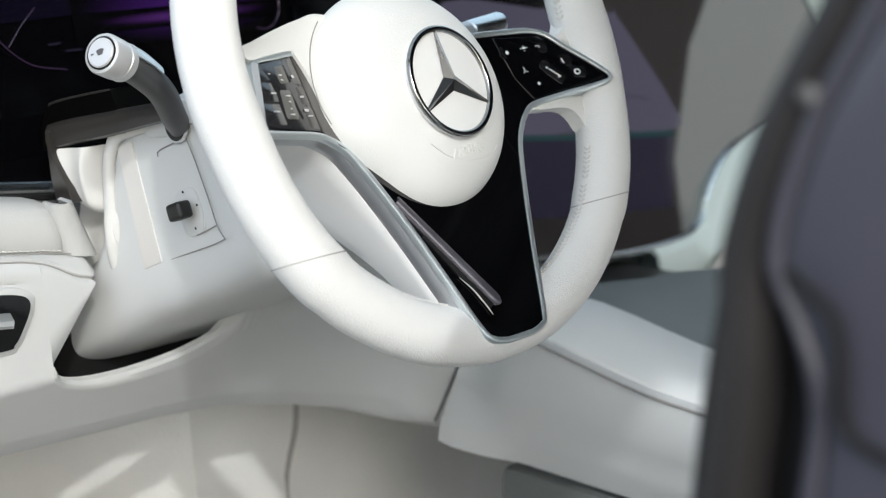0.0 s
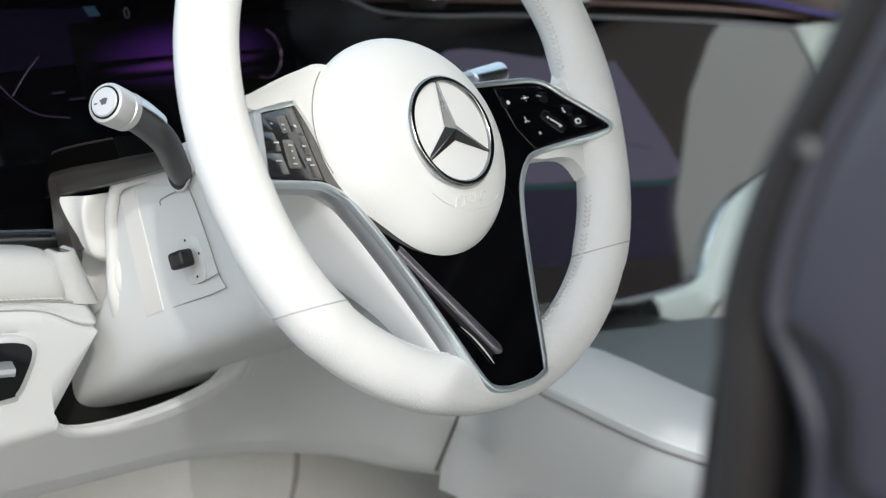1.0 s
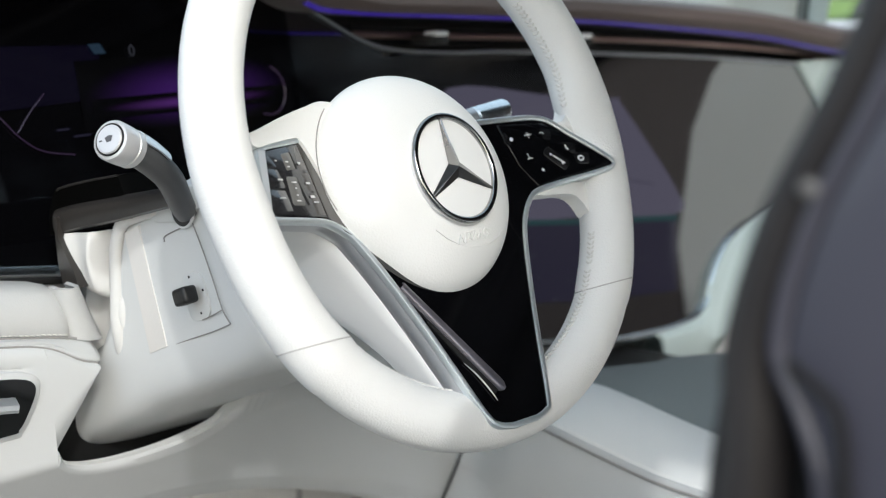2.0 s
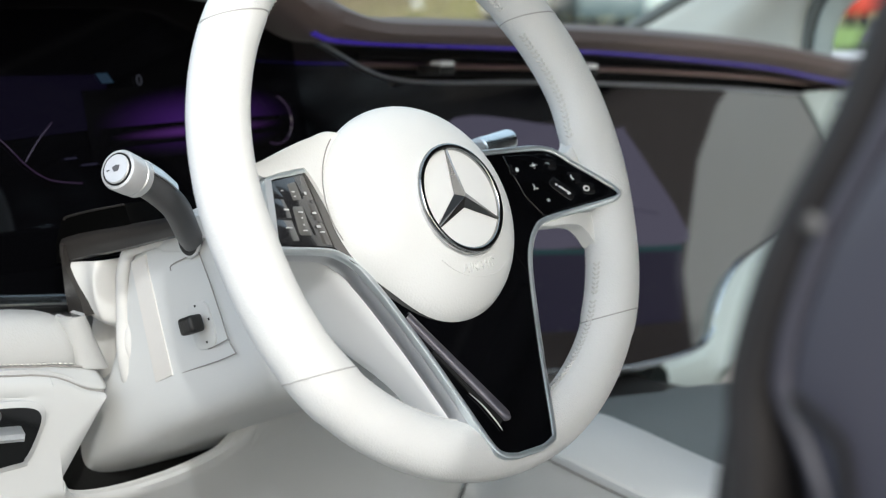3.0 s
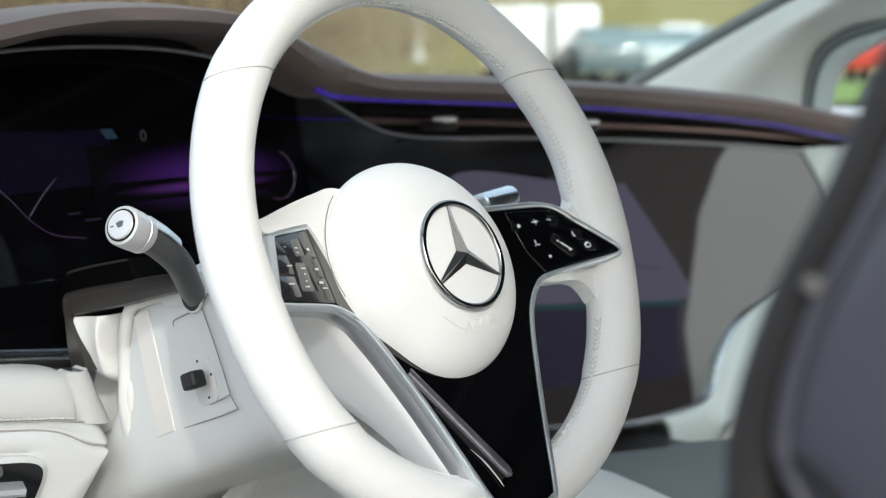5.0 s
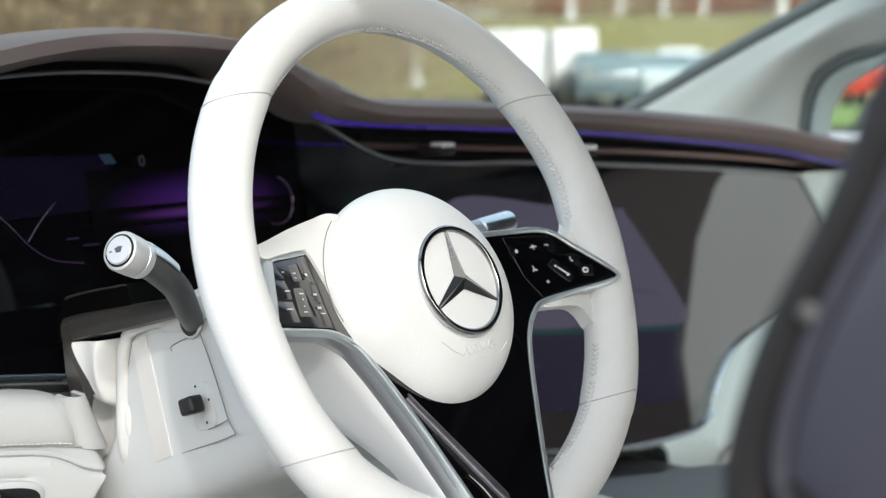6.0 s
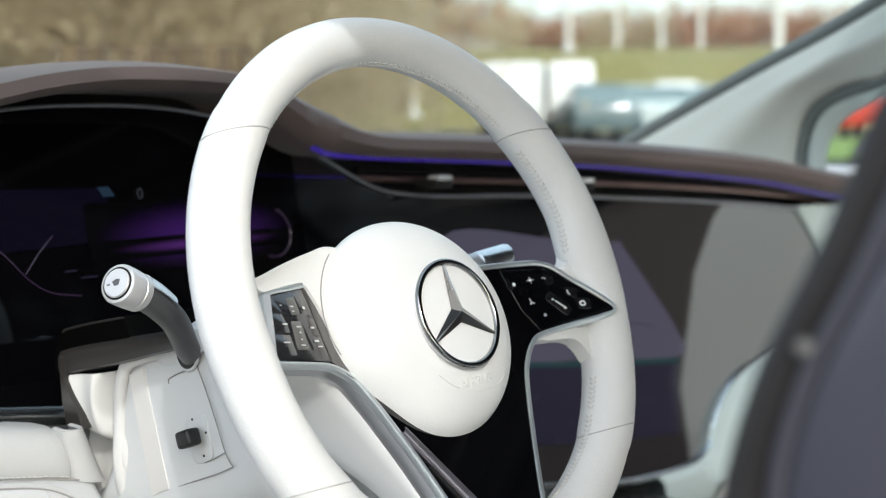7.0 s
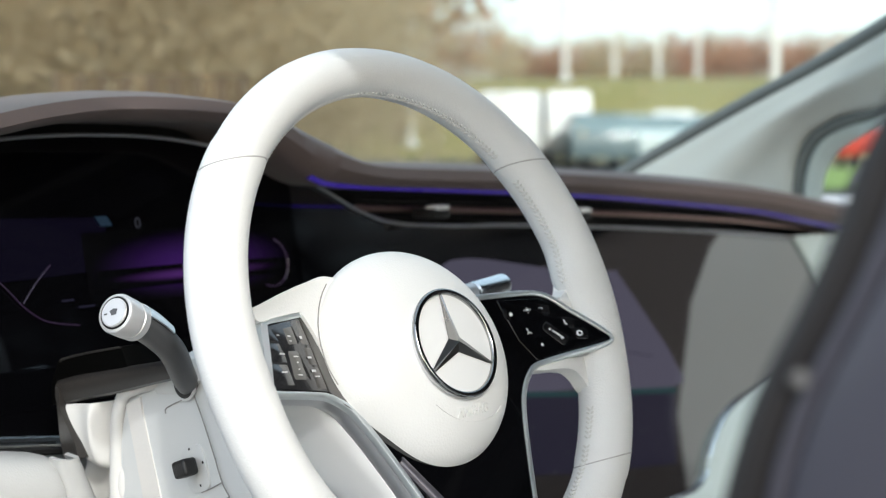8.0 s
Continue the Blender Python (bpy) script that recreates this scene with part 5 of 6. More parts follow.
# ---- pillars, roof, doors and floor ----
def cabin():
    a = thing("pillar_trim", "pale windscreen pillar trim on the passenger's side", "pillar trim", kind="structure")
    # trim between the windscreen's edge and the side window
    front = curve([(0.70, 0.655, 0.984), (0.70, 0.609, 1.008), (0.69, 0.434, 1.091), (0.665, 0.237, 1.176), (0.60, -0.05, 1.310), (0.57, -0.20, 1.375)], 50)
    rear = curve([(0.735, 0.330, 0.950), (0.735, 0.329, 0.973), (0.735, 0.326, 1.005), (0.733, 0.314, 1.033), (0.727, 0.288, 1.053), (0.71, 0.230, 1.078), (0.68, 0.09, 1.140), (0.62, -0.20, 1.25)], 50)
    rows, frame_rows, groove = [], [], []
    for p, q in zip(front, rear):
        d = (p - q) / (np.linalg.norm(p - q) + 1e-9)
        edge = q + d * min(0.045, 0.4 * np.linalg.norm(p - q))
        mid = (p + edge) / 2 + np.array((-0.02, -0.005, 0.0))
        rows.append(curve([p + np.array((0.03, 0.01, 0.0)), p, p * 0.72 + edge * 0.28 + np.array((-0.012, 0, 0)), mid, p * 0.22 + edge * 0.78 + np.array((-0.010, 0, 0)), edge, edge + np.array((0.025, 0.012, 0.0))], 22))
        frame_rows.append([q + d * min(0.030, 0.27 * np.linalg.norm(p - q)) + np.array((0.012, 0.004, 0)), q + d * 0.024, q + d * 0.006 + np.array((-0.003, 0, 0)), q, q + np.array((0.026, 0.025, 0.0))])
        groove.append(q + d * min(0.036, 0.34 * np.linalg.norm(p - q)) + np.array((0.010, 0.004, 0)))
    part("window_surround", sheet(frame_rows, 0.004), PASSENGER_TRIM, a, "pale blue-grey window surround")
    # dark rod stands for the soft shade where the trim curves into the window recess
    bm = bmesh.new()
    tube(bm, groove, 0.010, 8)
    part("groove", bm, SEAL_GREY, a, "dark strip painted as the shade round the window")
    part("trim", sheet(rows, 0.006), PILLAR_TRIM, a, "pale pillar trim")
    bm = bmesh.new()
    tube(bm, front + np.array((0.004, 0.012, 0.004)), 0.0095, 8)
    part("seal", bm, SEAL_GREY, a, "dark seal along the windscreen")
    bm = bmesh.new()
    tube(bm, rear + np.array((0.015, 0.014, 0.0)), 0.003, 8)
    part("seal", bm, RUBBER, a)
    # the same on the driver's side, out of the camera's view
    bm = bmesh.new()
    tube(bm, [(-0.72, 0.64, 0.98), (-0.70, 0.44, 1.09), (-0.68, 0.22, 1.20), (-0.62, -0.06, 1.34), (-0.59, -0.2, 1.385)], [0.035, 0.035, 0.034, 0.032, 0.03], 12)
    solid("driver_pillar", bm, PILLAR_TRIM, "pale windscreen pillar beside the driver", "pillar", kind="structure")
    # roof
    def roof_z(x, y):
        return 1.395 + 0.045 * (1 - (x / 0.6) ** 2) - 0.02 * max(0, -y - 1.0) ** 2
    bm = bmesh.new()
    # headliner round an unseen sunroof, added so sun reaches the passenger door
    for x0, x1, y0, y1 in ((-0.60, -0.42, -0.12, -2.0), (0.48, 0.60, -0.12, -2.0), (-0.42, 0.48, -0.12, -0.24), (-0.42, 0.48, -1.02, -2.0)):
        b2 = sheet([[(x, y, roof_z(x, y)) for x in np.linspace(x0, x1, 8)] for y in np.linspace(y0, y1, 8)], 0.03)
        me = bpy.data.meshes.new("t")
        b2.to_mesh(me)
        b2.free()
        bm.from_mesh(me)
        bpy.data.meshes.remove(me)
    solid("ceiling", bm, HEADLINER, "charcoal fabric headliner with a sunroof opening added for sunlight", "ceiling", kind="structure")
    ob = solid("sunroof", sheet([[(x, y, roof_z(x, y) + 0.012) for x in np.linspace(-0.425, 0.485, 10)] for y in np.linspace(-0.235, -1.025, 6)], 0.005), TINTED, "unseen dark sunroof pane, added to let the sun through", "sunroof", kind="structure")
    # no shadow from the pane: full sun passes its dark tint
    ob.visible_shadow = False
    for s in (-1, 1):
        bm = bmesh.new()
        wide = 0.055 if s < 0 else 0.0
        tube(bm, curve([(s * 0.575, -0.15, 1.385), (s * (0.575 + 0.1 * wide), -0.38, 1.393), (s * (0.575 + wide), -0.62, 1.395), (s * (0.575 + wide), -1.3, 1.385), (s * 0.57, -2.0, 1.34)], 24), 0.034, 10)
        solid("roof_rail", bm, HEADLINER, "charcoal roof rail above the doors", "roof rail", kind="structure")
    # passenger door
    d = thing("passenger_door", "white passenger door panel with a dark brown panel added for reflections", "car door")
    rows = []
    PROFILE = ((0.80, 0.25), (0.775, 0.35), (0.77, 0.5), (0.758, 0.60), (0.765, 0.70), (0.763, 0.80), (0.755, 0.90), (0.747, 0.94), (0.752, 0.97), (0.79, 0.985))
    # edge placed where the display's reflection turns from pale to dark
    back = [(0.25, -0.11), (0.70, -0.095), (0.765, -0.081), (0.812, -0.062), (0.871, -0.033), (0.93, 0.010), (0.98, 0.054), (1.015, 0.104), (1.07, 0.19)]
    for s in np.linspace(0, 1, 20):
        row = []
        for x, z in PROFILE:
            y, up = 0.62 + (along(back, z) - 0.62) * s, z
            for _ in range(6):
                up = z + 0.45 * max(0.0, z - 0.80) * smooth((0.30 - y) / 0.08)
                y = 0.62 + (along(back, up) - 0.62) * s
            row.append((x, y, up))
        rows.append(row)
    # black window frame and centre post behind the glass
    bm = bmesh.new()
    tube(bm, [(0.665, 0.10, 1.185), (0.645, -0.05, 1.27), (0.625, -0.25, 1.34), (0.62, -0.6, 1.355), (0.62, -0.8, 1.35)], [0.03, 0.045, 0.055, 0.055, 0.05], 10)
    part("window_frame", bm, BLACK, d, "black window frame")
    part("front_panel", sheet(rows[::-1], 0.02), DOOR_WHITE, d, "white padded front section")
    # unseen brown panel, added and raised to darken the display's reflection
    rows = []
    for s in np.linspace(0, 1, 20):
        rows.append([(x, along(back, up) - 0.002 + (-1.95 - along(back, up)) * s, up) for x, z, up in ((x, z, z + 1.25 * max(0.0, z - 0.80)) for x, z in PROFILE)])
    part("reflection_panel", sheet(rows[::-1], 0.02), REFLECTED_BROWN, d, "unseen dark brown panel added for its reflection in the display")
    # side glass: clear at the front corner, a dark pane added behind it to dim reflections
    low, mid, top = [(Vector(a), Vector(b)) for a, b in (((0.80, 0.33, 0.94), (0.80, -0.75, 0.95)), ((0.74, 0.22, 1.13), (0.70, -0.75, 1.2)), ((0.66, -0.10, 1.26), (0.62, -0.75, 1.38)))]
    for name, glass, ends, label in (("window", GLASS, ((0.0, 0.26), (0.0, 0.175), (0.0, 0.01)), "clear front corner of the side window"), ("reflection_dimmer", TINTED, ((0.26, 1.0), (0.175, 1.0), (0.01, 1.0)), "dark pane added to dim the display's reflection")):
        bm = bmesh.new()
        loft(bm, [[a + (b - a) * k for k in e] for (a, b), e in zip((low, mid, top), ends)])
        w = part(name, bm, glass, d, label)
        w.visible_shadow = False
    bm = bmesh.new()
    loft(bm, [[(0.76, -0.38, 0.3), (0.76, -0.60, 0.3), (0.80, -0.60, 0.3), (0.80, -0.38, 0.3)], [(0.75, -0.40, 0.95), (0.75, -0.60, 0.95), (0.79, -0.60, 0.95), (0.79, -0.40, 0.95)], [(0.62, -0.45, 1.38), (0.62, -0.62, 1.38), (0.66, -0.62, 1.38), (0.66, -0.45, 1.38)]], closed_u=True, cap=True)
    bmesh.ops.recalc_face_normals(bm, faces=bm.faces)
    solid("passenger_post", bm, BLACK, "black centre door post on the passenger's side", "door post", kind="structure")
    bm = bmesh.new()
    loft(bm, [[(0.79, -0.60, 0.94), (0.79, -1.95, 0.94)], [(0.70, -0.60, 1.2), (0.70, -1.95, 1.2)], [(0.62, -0.60, 1.39), (0.62, -1.95, 1.35)]])
    solid("rear_window", bm, TINTED, "dark tinted rear side window", "window", kind="structure")
    # windscreen
    rows = []
    for s in np.linspace(0, 1, 8):
        y, z, h = 0.84 - 1.0 * s, 0.975 + 0.44 * s - 0.02 * s * s, 0.74 - 0.13 * s
        rows.append([(x * h, y - 0.10 * x * x * (1 - s), z - 0.02 * x * x) for x in np.linspace(-1, 1, 14)])
    ob = solid("windscreen", sheet(rows, 0.005), GLASS, "clear laminated windscreen", "windscreen", kind="structure")
    ob.visible_shadow = False
    # floor and toe board
    rows = []
    for x in np.linspace(-0.80, 0.80, 30):
        deep = 0.26 * smooth((-0.24 - x) / 0.15)
        rows.append([(x, y + (deep * smooth((y - 0.1) / 0.25) if z < 0.7 else 0.0), z) for y, z in ((0.44, 0.95), (0.435, 0.75), (0.41, 0.66), (0.40, 0.50), (0.37, 0.40), (0.31, 0.325), (0.2, 0.28), (0.0, 0.262), (-0.5, 0.26), (-1.2, 0.26), (-1.9, 0.4))])
    solid("floor", sheet(rows, 0.02), CARPET, "beige carpeted floor and toe board", "floor", kind="structure")
    bm = bmesh.new()
    box(bm, (-0.66, -0.55, 0.266), (-0.20, 0.30, 0.278), 0.004)
    bm2 = bmesh.new()
    tube(bm2, curve([(-0.119, 0.4095, 0.62), (-0.125, 0.4010, 0.55), (-0.142, 0.3985, 0.49), (-0.155, 0.3690, 0.40), (-0.163, 0.309, 0.325)], 30), 0.003, 6)
    solid("carpet_joint", bm2, SEAM, "dark joint in the footwell carpet", "trim", kind="structure")
    solid("floor_mat", bm, MAT, "dark grey floor mat on the driver's side", "floor mat")
    # rear bulkhead and the sill under the open door
    bm = bmesh.new()
    box(bm, (-0.80, -2.02, 0.25), (0.80, -1.9, 1.0), 0.03)
    solid("wall_rear", bm, GREY_TRAY, "grey rear bulkhead", "wall", kind="structure")
    bm = bmesh.new()
    box(bm, (-0.90, -1.9, 0.20), (-0.72, 0.75, 0.36), 0.03)
    solid("sill", bm, PAINT, "grey painted door sill", "sill", kind="structure")
    bm = bmesh.new()
    box(bm, (-0.86, 0.42, 0.30), (-0.70, 0.80, 0.95), 0.04)
    solid("cowl_side", bm, PAINT, "grey painted front pillar foot", "pillar", kind="structure")
    # unseen dark panel, added to keep sky light out of the footwell
    bm = bmesh.new()
    box(bm, (-0.80, 0.225, 0.27), (-0.705, 0.43, 0.70), 0.02)
    solid("footwell_light_block", bm, MAT, "unseen dark panel added to block light from the footwell", "trim", kind="structure")
    bm = bmesh.new()
    box(bm, (-0.85, 0.84, 0.30), (0.85, 0.90, 0.96), 0.02)
    solid("wall_front", bm, BLACK, "black front bulkhead", "wall", kind="structure")


cabin()


POST_TRIM = mat("dark_post_trim", (0.010, 0.0088, 0.0095), 0.6, spec=0.25, grain=0.2, grain_size=0.001, tone=0.1)


def door_post():
    post = thing("door_post", "dark grey centre door post with rubber seal and bolt", "door post", kind="structure")
    line = curve([(-0.440, 0.40), (-0.442, 0.70), (-0.448, 0.87), (-0.4515, 0.92), (-0.4575, 0.96), (-0.4690, 1.0), (-0.4855, 1.033), (-0.494, 1.052), (-0.506, 1.08), (-0.56, 1.18), (-0.64, 1.33), (-0.68, 1.40)], 70)
    # seal, flange and painted post, one after another towards the outside
    # below the hinge line the gap opens and the painted skin steps back
    STEP = [(0.40, -0.0087), (0.90, -0.0087), (0.921, -0.0087), (0.936, -0.006), (0.9515, 0.003), (0.960, 0.010), (0.966, 0.0135), (0.983, 0.0155), (1.0, 0.0155), (1.4, 0.0155)]
    def strip(name, spans, material, label, step=0.0):
        rows = [[(-0.74 + dx + 0.25 * max(0, z - 1.1), y + dy + (step if k or step == 1 else 0) * along(STEP, z), z) for k, (dx, dy) in enumerate(spans)] for y, z in line]
        part(name, sheet(rows, 0.004), material, post, label)
    strip("inner_trim", ((0.05, -0.075), (0.02, -0.03), (0.004, -0.004), (0.0, 0.0), (-0.003, -0.0015), (-0.005, -0.006)), POST_TRIM, "dark brown-grey inner trim")
    strip("seal", ((-0.004, -0.005), (-0.009, -0.006), (-0.012, -0.011), (-0.011, -0.0165), (-0.006, -0.0205), (0.004, -0.022)), RUBBER, "soft black rubber seal", 0.3)
    # void-black sheet painted as the shade inside the door gap
    strip("gap_shade_sheet", ((0.006, -0.017), (0.006, -0.034), (0.006, -0.060)), CAVITY, "black sheet standing for the shade in the door gap")
    strip("edge_flange", ((0.004, -0.0285), (-0.006, -0.0285), (-0.0105, -0.0300), (-0.0115, -0.0325), (-0.0105, -0.0350), (-0.0085, -0.0362)), PAINT, "grey painted edge flange", 1)
    strip("post_skin", ((-0.0085, -0.0362), (-0.0115, -0.0375), (-0.0130, -0.041), (-0.014, -0.06), (-0.016, -0.10), (-0.02, -0.16), (0.05, -0.22)), PAINT, "grey painted post", 1)
    # painted lip along the trim's edge above the hinge line
    rows = []
    for y, z in line:
        k = smooth((z - 0.953) / 0.04)
        if k > 0.02:
            rows.append([(-0.74 + dx * k + 0.25 * max(0, z - 1.1), y + dy * k - 0.0015, z) for dx, dy in ((0.002, 0.0015), (-0.0050, 0.0005), (-0.0068, -0.0015), (-0.0070, -0.0040), (-0.0060, -0.0060), (-0.002, -0.0066))])
    part("edge_lip", sheet(rows, 0.002), PAINT, post, "grey painted lip")
    # groove that runs round the painted panel
    bm = bmesh.new()
    tube(bm, curve([(-0.7530, -0.4835, 0.9650), (-0.7545, -0.4932, 0.9595), (-0.7547, -0.4982, 0.9545), (-0.7548, -0.5003, 0.9446), (-0.7549, -0.5014, 0.9330), (-0.7550, -0.5044, 0.9262), (-0.7553, -0.5135, 0.9232), (-0.7560, -0.5300, 0.9215)], 40), 0.0016, 8)
    part("panel_groove", bm, CAVITY, post, "dark groove in the painted panel")
    bm = bmesh.new()
    lathe(bm, [(0.0026, -0.004), (0.0026, 0.0008), (0.0020, 0.0014), (0.0005, 0.0015)], (-0.7515, -0.4868, 1.0103), (-0.75, -0.6, 0.1), 16)
    part("bolt", bm, GREY_PLASTIC, post, "small grey bolt")
    bm = bmesh.new()
    lathe(bm, [(0.0026, -0.004), (0.0026, 0.0006), (0.0020, 0.0010), (0.0005, 0.0010)], (-0.7450, -0.4630, 0.9169), (-0.75, -0.6, 0.1), 18)
    part("plug", bm, GREY_PLASTIC, post, "round dark plug")


door_post()

# ---- outside ----
EYE = Vector((-1.11, -0.69, 1.075))


def out_at(heading, dist):
    """A place on the plan: degrees to the right of straight ahead, and metres."""
    return (EYE.x + dist * math.sin(radians(heading)), EYE.y + dist * math.cos(radians(heading)))


ASPHALT = mat("asphalt", (0.07, 0.07, 0.072), 0.9, grain=0.6, grain_size=0.02, tone=0.2, tone_size=2.0, fibre=True)
GRASS = mat("grass", (0.22, 0.22, 0.06), 0.95, grain=0.8, grain_size=0.05, tone=0.2, tone_size=1.5, second=(0.28, 0.22, 0.09), fibre=True)
BARK = mat("bark", (0.10, 0.07, 0.05), 0.9, grain=0.8, grain_size=0.03, tone=0.2, fibre=True)
def leaf_mat(name, base, second):
    """Thin leaves that let some light through."""
    m = mat(name, base, 0.8, tone=0.2, tone_size=0.5, second=second)
    nt = m.node_tree
    thin, mix = nt.nodes.new("ShaderNodeBsdfTranslucent"), nt.nodes.new("ShaderNodeMixShader")
    thin.inputs["Color"].default_value = (*base, 1)
    mix.inputs[0].default_value = 0.5
    nt.links.new(nt.nodes["Principled BSDF"].outputs[0], mix.inputs[1])
    nt.links.new(thin.outputs[0], mix.inputs[2])
    nt.links.new(mix.outputs[0], nt.nodes["Material Output"].inputs[0])
    return m


BOARDS_PALE = mat("pale_boards", (0.17, 0.115, 0.06), 0.85, grain=0.5, grain_size=0.02, tone=0.2, tone_size=0.3, fibre=True)
LEAF_RUST = mat("rust_leaves", (0.42, 0.21, 0.13), 0.8, tone=0.2, tone_size=0.5, second=(0.28, 0.15, 0.10))
LEAF_OLIVE = leaf_mat("olive_autumn_leaves", (0.62, 0.51, 0.34), (0.50, 0.415, 0.27))
LEAF_YELLOW = leaf_mat("yellow_green_leaves", (0.52, 0.46, 0.16), (0.36, 0.36, 0.12))
POLE_WHITE = mat("white_pole_paint", (0.75, 0.75, 0.74), 0.4, tone=0.03)
CAR_WHITE = mat("white_car_paint", (0.82, 0.83, 0.84), 0.25, tone=0.02, coat=0.5)
CAR_SILVER = mat("pale_blue_car_paint", (0.56, 0.64, 0.65), 0.5, metal=0.1, tone=0.03)
CAR_DARK = mat("dark_blue_car_paint", (0.12, 0.17, 0.19), 0.45, tone=0.03, coat=0.1)
CAR_GLASS = mat("car_window", (0.20, 0.27, 0.28), 0.10, tone=0.05)
TYRE = mat("tyre_rubber", (0.02, 0.02, 0.02), 0.8, tone=0.1)
RED = mat("red_boards", (0.50, 0.06, 0.035), 0.6, tone=0.1, tone_size=0.6)


def bank(d):
    """The ground's height at d metres from the car."""
    return 3.2 * smooth((d - 51) / 18)


def ground():
    bm = bmesh.new()
    dist = [0.0, 3, 8, 15, 25, 38, 46, 51, 53, 55, 57, 59, 61, 63, 65, 67, 69, 72, 90, 150, 400, 1500]
    rows = []
    for d in dist:
        rows.append([(EYE.x + d * math.sin(a), EYE.y + d * math.cos(a), bank(d) * max(0.0, smooth((math.degrees(a) - 5) / 20) if a < math.pi else 0.0) * (1 if a < math.pi * 0.8 else 0)) for a in np.linspace(0, 2 * math.pi, 96, endpoint=False)])
    loft(bm, rows[1:], closed_u=True)
    c = bm.verts.new((EYE.x, EYE.y, 0))
    bm.verts.ensure_lookup_table()
    for j in range(96):
        bm.faces.new((c, bm.verts[j], bm.verts[(j + 1) % 96]))
    bmesh.ops.recalc_face_normals(bm, faces=bm.faces)
    me = mesh_of("ground", bm, ASPHALT)
    me.materials.append(GRASS)
    for f in me.polygons:
        if math.hypot(f.center.x - EYE.x, f.center.y - EYE.y) > 50.5:
            f.material_index = 1
    ob = new("ground", me)
    tagged(ob, "asphalt car park with a grass bank beyond", "ground", kind="structure")


ground()


def tree(name, height, spread, leaf, seed, label, n=900, base=0.25):
    rnd = random.Random(seed)
    t = thing(name, label, "tree")
    bm = bmesh.new()
    tips = []
    trunk = [Vector((0, 0, -0.3)), Vector((0.05 * height * (rnd.random() - 0.5), 0, height * 0.3)), Vector((0.08 * height * (rnd.random() - 0.5), 0.05 * height * (rnd.random() - 0.5), height * 0.62)), Vector((0, 0, height * 0.9))]
    tube(bm, curve([tuple(v) for v in trunk], 10), np.linspace(height * 0.022, height * 0.004, 10), 7)
    for k in range(16):
        z = height * (base + 0.6 * rnd.random())
        a = rnd.random() * 6.283
        r = spread * (0.5 + 0.5 * rnd.random()) * (1.1 - 0.6 * (z / height - base))
        e = Vector((r * math.cos(a), r * math.sin(a), min(height, z + height * (0.08 + 0.2 * rnd.random()))))
        m = Vector((0.4 * e.x, 0.4 * e.y, z + 0.3 * (e.z - z)))
        tube(bm, curve([(0, 0, z), tuple(m), tuple(e)], 6), np.linspace(height * 0.008, height * 0.002, 6), 5)
        tips += [m, e, (m + e) / 2]
    part("trunk", bm, BARK, t)
    bm = bmesh.new()
    s = height * (0.028 if n < 2000 else 0.0105 if n < 8000 else 0.0062)
    for k in range(n):
        c = rnd.choice(tips) + Vector((rnd.gauss(0, 1), rnd.gauss(0, 1), rnd.gauss(0, 0.8))) * spread * (0.17 if n < 8000 else 0.42)
        if c.z < height * 0.08:
            continue
        q = Euler((rnd.random() * 6.3, rnd.random() * 6.3, rnd.random() * 6.3)).to_matrix()
        w = s * (0.6 + 0.8 * rnd.random())
        v = [bm.verts.new(c + q @ Vector(p) * w) for p in ((-1, 0, 0), (0.1, -0.75, 0.25), (1, 0, 0), (0.1, 0.75, 0.25))]
        bm.faces.new(v)
    part("crown", bm, leaf, t)
    return t


def van(name, paint, label):
    v = thing(name, label, "van")
    bm = bmesh.new()
    side = [(-2.5, 0.35), (2.35, 0.35), (2.5, 0.6), (2.45, 0.95), (1.75, 1.15), (1.15, 1.95), (0.9, 2.05), (-2.4, 2.08), (-2.5, 1.95)]
    rows = [[(x, y * (1 - 0.10 * max(0, z - 1.1)), z) for x, z in side] for y in (-0.95, 0.95)]
    loft(bm, rows, closed_u=True, cap=True)
    bmesh.ops.bevel(bm, geom=list(bm.edges), offset=0.06, segments=2, affect="EDGES", clamp_overlap=True)
    bmesh.ops.recalc_face_normals(bm, faces=bm.faces)
    body = part("body", bm, paint, v)
    for s in (-1, 1):
        bm = bmesh.new()
        box(bm, (0.45, s * 0.93 - 0.02, 1.2), (1.25, s * 0.93 + 0.02, 1.75), 0.02)
        part("side_window", bm, CAR_GLASS, body)
        for x in (-1.6, 1.6):
            bm = bmesh.new()
            lathe(bm, [(0.2, -0.1), (0.33, -0.1), (0.35, -0.05), (0.35, 0.05), (0.33, 0.1), (0.2, 0.1)], (x, s * 0.88, 0.34), (0, 1, 0), 20)
            part("wheel", bm, TYRE, v)
    bm = bmesh.new()
    loft(bm, [[(1.74, -0.78, 1.2), (1.74, 0.78, 1.2)], [(1.22, -0.74, 1.86), (1.22, 0.74, 1.86)]])
    part("windscreen", bm, CAR_GLASS, body)
    return v


